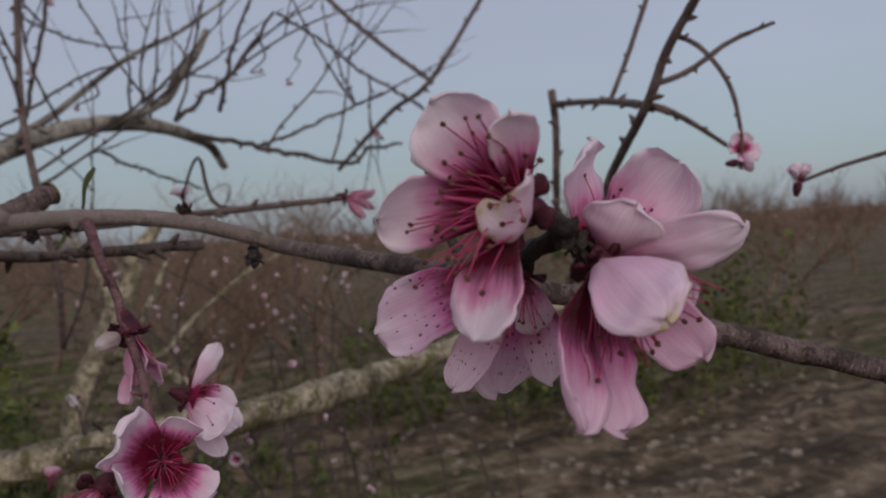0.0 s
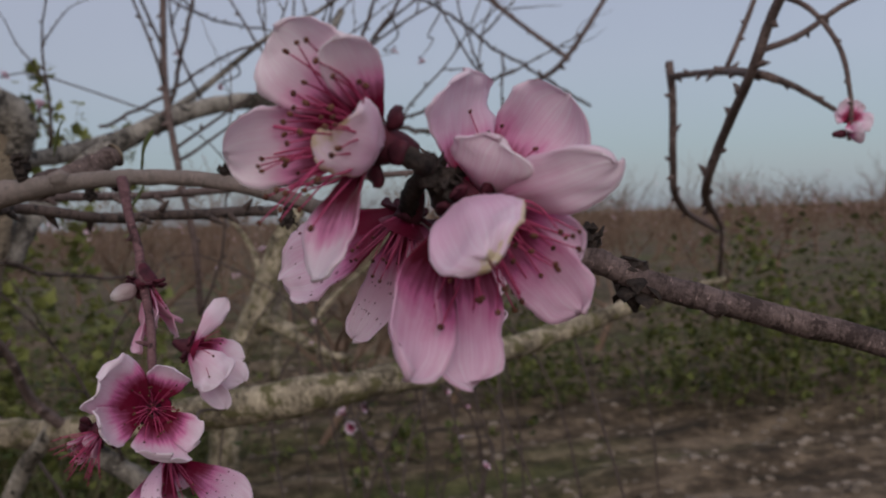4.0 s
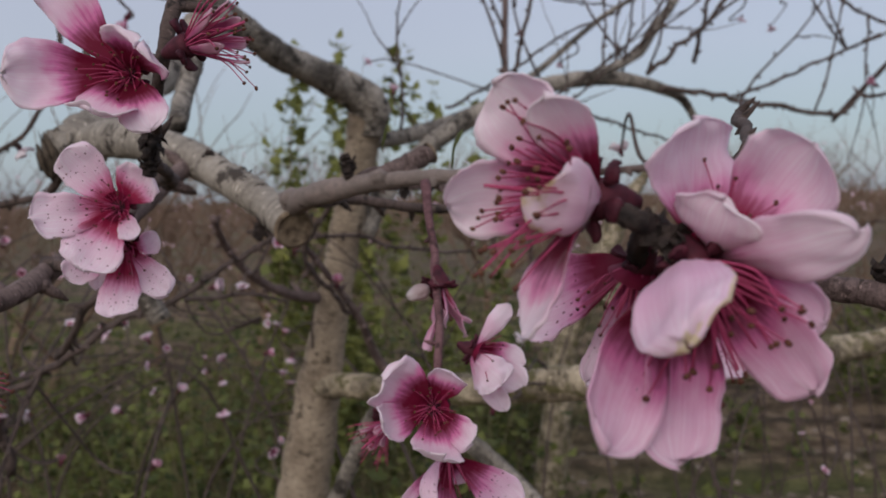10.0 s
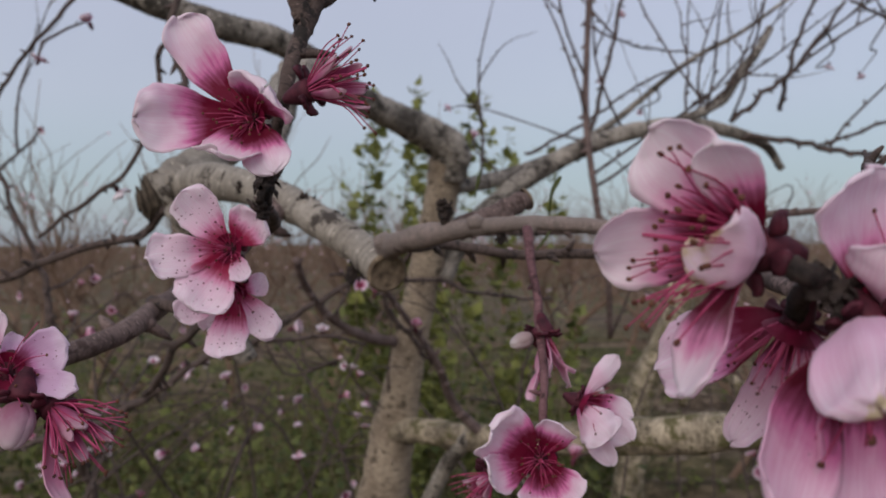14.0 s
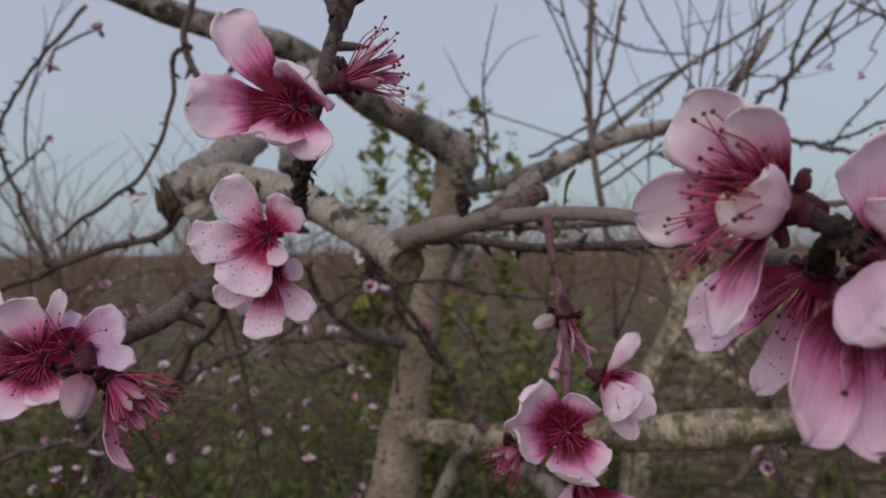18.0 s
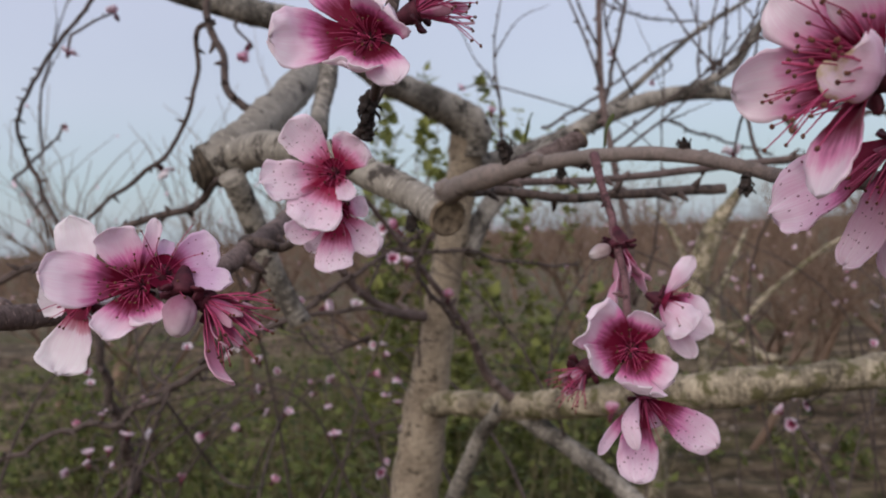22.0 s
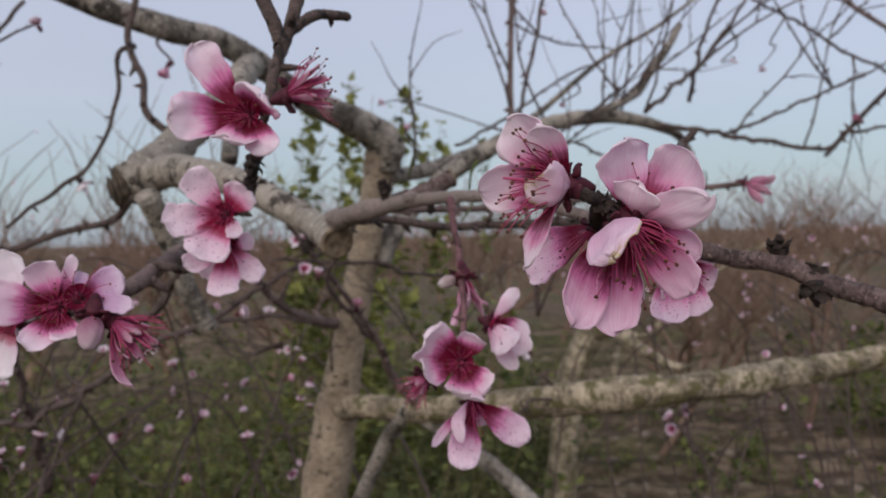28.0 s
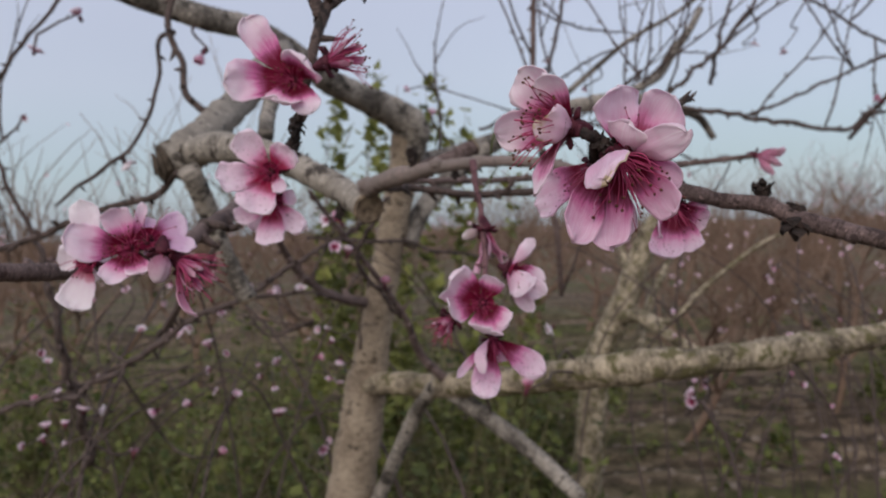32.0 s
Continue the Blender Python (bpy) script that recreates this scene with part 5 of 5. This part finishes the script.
blossom("whitish peach blossom behind the wine-red one", (-0.1530, 0.1080, 1.1785), (0.374, -0.925, -0.069), [(-1.3, -6.3, -16.8, 10.7, 0.7, 0.1, (0.61, -0.76, 0.24)), (-10.1, -5, 1, 8.1, 1.8, 0.1, (0.44, -0.9, 0)), (-3.5, 1.6, 20.5, 9.1, 2.5, 0.1, (0.55, -0.82, 0.16)), (-2, 9.8, 2.8, 6.4, 1.7, 0, (0.98, 0.21, -0.04)), (-5.6, 5.6, -7.2, 3.8, 1.7, 0, (-0, -0.79, -0.61))], stamens=10, long=0.0095, cup=0.8, pale=1)
blossom("purplish pink peach blossom turned aside", (-0.1314, 0.1153, 1.1845), (0.764, -0.612, 0.204), [(12.2, 6.7, 5.7, 8.8, -1.8, 0.05, (0.43, -0.89, 0.13)), (18.2, 4.7, -3.2, 5, -2.3, 0.05, (0.3, -0.82, 0.49)), (-2.6, 3.2, 7.4, 3.9, 1.4, 0.1, (0.54, -0.68, 0.49)), (-6.3, 5.2, -6.1, 3.9, 1.6, 0, (0.17, -0.66, -0.73)), (-10.9, 3.2, 1.7, 4.3, 1.6, 0, (-0.27, -0.96, 0.06))], stamens=12, long=0.0115, cup=0.8, pale=4)
flower_bud("fat dusky pink flower bud about to open", (-0.1232, 0.1139, 1.1801), (0.2274, -0.3612, -0.9043), 0.0060)
spent("spent peach flower with dark red stamens and one limp petal", (-0.1211, 0.1195, 1.1773), (0.8483, 0.158, -0.5053), 0.015, (4.4, -2.4, -20.5))
wilted("pink half-open blossom at the end of a thin twig", (-0.0586, 0.612, 1.2325), (0.9419, 0.2454, -0.2293), [(21.2, 3.3, 1.5), (22, -8.5, -8.2), (12.6, -2.9, -15.7)])
# </flowers>


# ---- small blossoms farther off ----
CUPS = [(0.25, PETAL_ROSY), (1.6, PETAL), (0.7, PETAL_PALE), (3.0, PETAL_DEEP), (0.4, PETAL), (1.2, PETAL_ROSY), (2.2, PETAL)]


def small_blossom(rng, kind):
    ob = thing("peach_blossom", (0, 0, -5), "small pink peach blossom on a thin twig", "blossom", "small blossoms")
    axis = Vector((0, 0, 1))
    root = Vector((0, 0, -5))
    rise, mat = CUPS[kind]
    for k in range(5):
        a = 2 * math.pi * k / 5 + rng.uniform(-0.25, 0.25)
        out = Vector((math.cos(a), math.sin(a), rise * rng.uniform(0.6, 1.3)))
        part("petal", petal_mesh(root + out * 0.0015, root + out.normalized() * rng.uniform(0.011, 0.014), axis, rng.uniform(0.008, 0.0125), 0.001, rng.uniform(-0.1, 0.3), rng, 7, 6), mat, ob)
    stamen_parts(ob, root, axis, 9, 0.009, 36, rng)
    bm = bmesh.new()
    tube(bm, [(0, 0, -5.007, 0.0014), (0, 0, -5.003, 0.0026), (0, 0, -4.9995, 0.0026)], 8, 0.08)
    part("calyx", bm, CALYX, ob)
    return ob


rng = random.Random(5)
KINDS = [small_blossom(rng, k) for k in range(7)]
far_count = [0]


def far_blossom(place):
    k = far_count[0]
    far_count[0] += 1
    r = random.Random(k * 7 + 1)
    m = Matrix.Translation(place) @ Euler((r.uniform(-0.3, 2.9), r.uniform(-0.5, 0.5), radians(33) + r.uniform(-1.8, 1.8))).to_matrix().to_4x4() @ Matrix.Scale(r.uniform(0.72, 1.08), 4)
    p, (q, thin) = Vector(place), min(LINES, key=lambda a: (a[0] - Vector(place)).length)
    if (q - p).length > thin + 0.006:
        bm = bmesh.new()
        if (q - p).length < 0.27:
            sway = 0.22 * (q - p).length
            one = q + (p - q) * 0.33 + Vector((r.uniform(-1, 1), r.uniform(-1, 1), r.uniform(-1.4, 0.4))) * sway
            two = q + (p - q) * 0.68 + Vector((r.uniform(-1, 1), r.uniform(-1, 1), r.uniform(-1, 1))) * sway
            tube(bm, glide([(*q, min(0.0020, thin)), (*one, 0.0016), (*two, 0.0013), (*p, 0.0010)], 6), 6, 0.2)
            part("twig", bm, TWIG, tree)
        else:
            foot = p + Vector((r.uniform(-0.6, 0.6), r.uniform(-0.6, 0.6), 0))
            shoot = thing("peach_shoot", (foot.x, foot.y, 0), "thin bare upright shoot with a blossom", "shoot", "shoots")
            tube(bm, glide([(foot.x, foot.y, -0.02, 0.004), (*(foot * 0.65 + p * 0.35 - Vector((r.uniform(-0.15, 0.15), 0, p.z * 0.25))), 0.003), (*(foot * 0.25 + p * 0.75 + Vector((r.uniform(-0.08, 0.08), r.uniform(-0.08, 0.08), 0.02))), 0.002), (*p, 0.001)], 6), 6, 0.15)
            part("stem", bm, TWIG, shoot)
    if k < len(KINDS):
        KINDS[k].matrix_basis = m
    else:
        copy_thing(KINDS[k % len(KINDS)], m)


# <far>
far_blossom((-0.839, 0.527, 1.404))
far_blossom((-0.822, 0.575, 1.449))
far_blossom((-0.548, 0.423, 1.252))
far_blossom((-0.642, 0.601, 1.386))
far_blossom((-0.626, 1.402, 1.486))
far_blossom((-0.619, 1.468, 1.608))
far_blossom((-0.661, 1.074, 1.361))
far_blossom((-0.562, 0.716, 1.168))
far_blossom((-0.556, 0.732, 1.159))
far_blossom((-0.601, 0.75, 1.2))
far_blossom((-0.588, 0.759, 1.197))
far_blossom((-0.752, 0.646, 1.072))
far_blossom((-1.031, 0.939, 1.003))
far_blossom((-1.008, 0.954, 0.987))
far_blossom((-0.947, 0.875, 0.944))
far_blossom((-0.941, 0.758, 0.937))
far_blossom((-0.803, 0.975, 1.034))
far_blossom((-0.884, 1.04, 0.977))
far_blossom((-0.789, 0.984, 0.95))
far_blossom((-0.801, 0.855, 1.1))
far_blossom((-0.83, 0.835, 1.111))
far_blossom((-0.887, 0.796, 1.139))
far_blossom((-0.944, 0.878, 1.068))
far_blossom((-1.067, 0.671, 1.012))
far_blossom((-0.991, 0.602, 0.973))
far_blossom((-0.968, 0.618, 0.976))
far_blossom((-0.98, 0.61, 0.938))
far_blossom((-0.96, 0.624, 0.939))
far_blossom((-1.101, 0.648, 0.892))
far_blossom((-1.093, 0.774, 0.97))
far_blossom((-1.001, 0.717, 0.94))
far_blossom((-0.792, 0.739, 0.895))
far_blossom((-0.881, 1.041, 0.824))
far_blossom((-0.335, 1.296, 0.911))
far_blossom((-0.332, 1.298, 0.929))
far_blossom((-0.317, 1.309, 0.933))
far_blossom((-0.465, 2.3, 1.034))
far_blossom((-0.405, 2.342, 0.965))
far_blossom((-0.343, 2.019, 0.827))
far_blossom((-0.244, 1.844, 0.738))
far_blossom((-0.871, 2.385, 1.126))
far_blossom((-0.749, 2.469, 1.013))
far_blossom((-1.014, 1.922, 1.1))
far_blossom((-1.091, 1.87, 1.202))
far_blossom((-0.216, 0.773, 1.248))
far_blossom((-0.545, 0.788, 1.119))
far_blossom((-0.556, 1.996, 1.294))
far_blossom((-1.087, 1.143, 0.898))
far_blossom((-1.11, 1.127, 0.935))
far_blossom((-0.867, 1.297, 1.449))
far_blossom((-0.587, 1.489, 1.444))
far_blossom((-1.268, 0.777, 1.391))
far_blossom((-0.237, 1.849, 0.802))
far_blossom((-0.375, 2.604, 0.827))
far_blossom((-1.264, 0.81, 0.925))
far_blossom((-1.206, 0.994, 1.068))
far_blossom((-0.888, 0.951, 0.983))
far_blossom((-1.046, 0.721, 1.16))
far_blossom((-1.15, 1.034, 1.118))
far_blossom((-0.829, 0.571, 1.112))
far_blossom((-0.985, 1.22, 0.848))
far_blossom((-0.866, 0.806, 1.144))
far_blossom((-1.291, 1.081, 1.097))
far_blossom((-1.278, 0.967, 1.092))
far_blossom((-1.158, 0.717, 0.878))
far_blossom((-0.987, 0.864, 1.044))
far_blossom((-1.404, 0.925, 1.14))
far_blossom((-0.944, 0.642, 0.959))
far_blossom((-0.943, 1.139, 0.812))
far_blossom((-1.03, 1.057, 0.934))
far_blossom((-1.417, 0.88, 0.979))
far_blossom((-1.423, 0.93, 0.799))
far_blossom((-1.029, 0.805, 1.044))
far_blossom((-1.004, 0.762, 0.864))
far_blossom((-1.383, 0.804, 1.128))
far_blossom((-0.799, 1, 0.985))
far_blossom((-0.836, 0.729, 0.959))
far_blossom((-1.045, 0.95, 0.96))
far_blossom((-1.054, 0.694, 1.114))
far_blossom((-0.879, 1.041, 1.024))
far_blossom((-0.818, 0.599, 1.14))
far_blossom((-0.819, 0.88, 0.921))
far_blossom((-1.166, 1.117, 0.878))
far_blossom((-1.058, 1.275, 0.964))
far_blossom((-1.007, 1.213, 0.905))
far_blossom((-0.87, 0.729, 1.056))
far_blossom((-0.631, 0.732, 1.116))
far_blossom((-0.88, 0.936, 0.904))
far_blossom((-0.346, 2.641, 1.171))
far_blossom((-0.664, 2.252, 1.064))
far_blossom((-1.235, 3.274, 1.053))
far_blossom((-0.305, 3.098, 0.871))
far_blossom((-0.88, 2.792, 0.801))
far_blossom((-0.402, 2.513, 1.184))
far_blossom((-0.522, 3.729, 0.779))
far_blossom((-0.624, 3.077, 1.011))
far_blossom((-0.413, 3.131, 1.056))
far_blossom((-0.595, 1.988, 0.972))
far_blossom((-0.378, 2.163, 0.899))
far_blossom((-0.735, 3.526, 0.874))
far_blossom((-0.338, 0.82, 1.07))
far_blossom((-0.338, 0.758, 1.011))
far_blossom((-0.228, 1.01, 0.983))
far_blossom((-0.238, 1.003, 0.963))
far_blossom((-0.376, 1.993, 1.047))
far_blossom((-0.111, 1.204, 0.86))
far_blossom((-0.213, 1.497, 0.904))
far_blossom((-0.227, 2.093, 1.111))
far_blossom((-0.095, 1.588, 1.375))
far_blossom((-0.298, 1.578, 1.501))
far_blossom((-0.256, 1.605, 1.486))
far_blossom((0.192, 0.469, 1.22))
far_blossom((0.176, 0.506, 1.243))
far_blossom((0.173, 0.506, 1.235))
# </far>


# ---- the orchard behind ----
def flower_clumps(bm, places, rng, share, size):
    for p in places:
        if rng.random() < share:
            q = p + Vector((rng.uniform(-1, 1), rng.uniform(-1, 1), rng.uniform(-1, 1))) * 0.01
            for _ in range(4):
                one = Vector((rng.uniform(-1, 1), rng.uniform(-1, 1), rng.uniform(-1, 1))).normalized() * size
                two = one.orthogonal() * rng.uniform(0.6, 1.0)
                v = [bm.verts.new(q + s) for s in (Vector(), one * 0.6 + two * 0.5, one * 1.2, one * 0.6 - two * 0.5)]
                bm.faces.new(v)


FAR_PETAL = plain_material("petal_far", (0.72, 0.42, 0.54), (0.84, 0.68, 0.74), 30.0, 0.6)


def orchard_tree(place, tall, seed, depth=3, share=0.25, lean=0.0, slim=1.0):
    rng = random.Random(seed)
    tall *= 0.85
    place = Vector(place)
    ob = thing("peach_tree", place, "bare orchard peach tree with scattered pink blossoms", "tree", "orchard trees")
    tips = []
    bm = bmesh.new()
    fork = place + Vector((rng.uniform(-0.1, 0.1) + lean, rng.uniform(-0.1, 0.1), tall * 0.32))
    tube(bm, glide([(place.x, place.y, -0.05, 0.055 * tall / 1.6), (*(place * 0.5 + fork * 0.5 + Vector((0.02, 0, 0))), 0.042 * tall / 1.6), (*fork, 0.040 * tall / 1.6)], 4), 9, 0.12)
    part("trunk", bm, FAR_BARK, ob)
    n = rng.randint(4, 5)
    for k in range(n):
        bm = bmesh.new()
        a = 2 * math.pi * (k + rng.uniform(-0.2, 0.2)) / n
        grow(bm, rng, fork, (math.cos(a), math.sin(a), rng.uniform(0.6, 1.2)), tall * rng.uniform(0.55, 0.72), 0.024 * slim * tall / 1.6, 7, depth, tips)
        part("limb", bm, FAR_BARK, ob)
    bm = bmesh.new()
    flower_clumps(bm, tips, rng, share, 0.014)
    if bm.verts:
        tagged(part("blossoms", bm, FAR_PETAL, ob, smooth=False), kind="stuff")
    return ob


seed = 100
for y in (9.5, 12.5, 15.5, 19.0, 23.0):
    x = -y * 0.75
    while x < y * 1.9:
        seed += 1
        r = random.Random(seed)
        p = along_view(x + r.uniform(-0.4, 0.4), y + r.uniform(-0.5, 0.5))
        orchard_tree((p.x, p.y, 0), r.uniform(1.25, 1.5) if x > -2 else r.uniform(1.1, 1.3), seed, 2 if y > 13 else 3, 0.02)
        x += 2.3 + y * 0.05
for x, y, tall in ((-3.3, 6.4, 1.2), (-1.9, 6.6, 1.3), (1.6, 5.6, 1.25), (4.3, 6.6, 1.25), (0.6, 7.6, 1.3), (6.6, 7.6, 1.2), (8.4, 6.2, 1.25), (10.5, 8.0, 1.25), (2.6, 7.4, 1.25), (-0.6, 5.6, 1.2), (3.2, 8.8, 1.3), (5.6, 9.4, 1.25), (12.0, 6.5, 1.2), (0.9, 9.0, 1.3), (1.25, 4.6, 1.0), (2.3, 5.2, 1.05)):
    seed += 1
    p = along_view(x, y)
    orchard_tree((p.x, p.y, 0), tall, seed, 3, 0.007, 0.1)
# taller bare trees with fine twigs beyond the weeds
for x, y, tall in ((-1.75, 4.3, 1.75), (-2.5, 5.4, 1.85), (-1.05, 5.8, 1.8)):
    seed += 1
    p = along_view(x, y)
    orchard_tree((p.x, p.y, 0), tall, seed, 2, 0.05, 0.1, 0.5)
# the far rows melt into one low hedge of twigs
bm, tips = bmesh.new(), []
r = random.Random(77)
for k in range(1300):
    y = r.uniform(26, 90)
    p = along_view(r.uniform(-1.0, 2.0) * y, y)
    for _ in range(3):
        q = p + Vector((r.uniform(-1, 1), r.uniform(-1, 1), 0))
        grow(bm, r, (q.x, q.y, r.uniform(0.0, 0.5)), (r.uniform(-0.6, 0.6), r.uniform(-0.6, 0.6), 1), r.uniform(0.6, 1.0), 0.02, 4, 1, tips)
hedge = tagged(part("orchard_rows", bm, FAR_BARK, None), "far rows of bare orchard trees along the horizon", "trees", kind="stuff")
bm = bmesh.new()
flower_clumps(bm, tips, r, 0.03, 0.05)
tagged(part("far_blossoms", bm, FAR_PETAL, None, smooth=False), "pink haze of far blossoms", "blossoms", kind="stuff")


# ---- weeds ----
def leaf_at(bm, p, way, size, wide=0.45):
    side = way.cross(Vector((0.3, 0.2, 1))).normalized() * size * wide
    nrm = way.cross(side).normalized() * size * 0.12
    a, b, c, d, t = (bm.verts.new(q) for q in (p, p + way * size * 0.45 + side + nrm, p + way * size * 0.5, p + way * size * 0.45 - side + nrm, p + way * size - nrm))
    bm.faces.new((a, b, c))
    bm.faces.new((a, c, d))
    bm.faces.new((b, t, c))
    bm.faces.new((c, t, d))


def weed_bank(name, label, spots, count, tall, size, seed, lean=0.35, leaves=9, low=0.15, mat=LEAF):
    r = random.Random(seed)
    bm, stems = bmesh.new(), bmesh.new()
    for _ in range(count):
        x, y, spread = r.choice(spots)
        p = along_view(x + r.gauss(0, spread), y + r.gauss(0, spread))
        h = tall * r.uniform(0.35, 1.0)
        way = Vector((r.uniform(-lean, lean), r.uniform(-lean, lean), 1)).normalized()
        tube(stems, [(p.x, p.y, 0, 0.0018), (*(p + way * h * 0.5 + Vector((r.uniform(-1, 1), r.uniform(-1, 1), 0)) * h * 0.1), 0.0014), (*(p + way * h), 0.0006)], 4, 0, tip=False)
        for k in range(leaves):
            q = p + way * h * r.uniform(low, 1.0) + Vector((r.uniform(-1, 1), r.uniform(-1, 1), 0)) * size * 0.5
            leaf_at(bm, q, Vector((r.uniform(-1, 1), r.uniform(-1, 1), r.uniform(-0.3, 0.8))).normalized(), size * r.uniform(0.5, 1.2))
    ob = thing(name, (0, 0, 0), label, "weeds", kind="stuff")
    tagged(part("leaves", bm, mat, ob, smooth=False), kind="stuff")
    tagged(part("stems", stems, DRY, ob), kind="stuff")


r = random.Random(3)
for k in range(36):
    y = r.uniform(1.8, 4.8)
    x = r.uniform(-0.50, 0.07 if y < 3 else 0.12) * y
    tall = r.uniform(0.35, 1.12) if k % 3 else r.uniform(0.8, 1.15)
    weed_bank("weeds", "tangled green weeds and suckers behind the trunk", [(x, y, r.uniform(0.10, 0.26))], r.randint(18, 44), tall, r.uniform(0.028, 0.052), 200 + k, r.uniform(0.3, 0.7), 20, 0.05)
weed_bank("weeds", "low green weeds in patches on the soil", [(1.6, 4.2, 0.3), (2.8, 5.6, 0.5), (1.2, 6.0, 0.5), (3.8, 5.0, 0.4), (0.8, 3.0, 0.25), (4.5, 8.0, 0.8), (-3.5, 6.5, 1.2), (-2.6, 4.4, 0.6), (7.0, 6.0, 0.6)], 480, 0.16, 0.05, 12)
for k, (x, y, tall) in enumerate(((3.75, 4.05, 1.34), (4.1, 4.3, 1.25), (3.4, 4.5, 1.1), (4.9, 4.2, 1.1), (2.7, 5.0, 0.8), (5.6, 4.6, 1.2))):
    weed_bank("weeds", "tall olive-green weeds at the side of the field", [(x, y, 0.17), (x + 0.15, y - 0.1, 0.24)], 34, tall, 0.055, 260 + k, 0.25, 24, 0.08)
weed_bank("sapling", "slender leafy green sapling behind the trunk", [(-0.24, 2.35, 0.07), (-0.12, 2.45, 0.07), (-0.18, 2.4, 0.05)], 22, 1.66, 0.042, 13, 0.05, 100, 0.62, YOUNG_LEAF)
weed_bank("sapling", "leafy green shoots behind the tree", [(0.12, 2.5, 0.08), (0.2, 2.6, 0.1)], 14, 1.66, 0.040, 14, 0.05, 45, 0.75, YOUNG_LEAF)

# clods and stones on the bare soil
bm = bmesh.new()
r = random.Random(31)
for _ in range(2600):
    y = 1.6 + 9 * r.random() ** 1.6
    p = along_view(r.uniform(-0.6, 1.5) * y, y)
    ball(bm, (p.x, p.y, height(p)), r.uniform(0.008, 0.035), (1, r.uniform(0.7, 1.3), 0.6), 1)
for v in bm.verts:
    v.co += Vector((noise.noise(v.co * 40), noise.noise(v.co * 41 + Vector((5, 0, 0))), noise.noise(v.co * 39 + Vector((0, 7, 0))))) * 0.006
tagged(part("clods", bm, plain_material("clod", (0.10, 0.075, 0.055), (0.30, 0.24, 0.19), 9.0, 0.95), None, smooth=False), "loose clods and pale stones on the soil", "clods", kind="stuff")
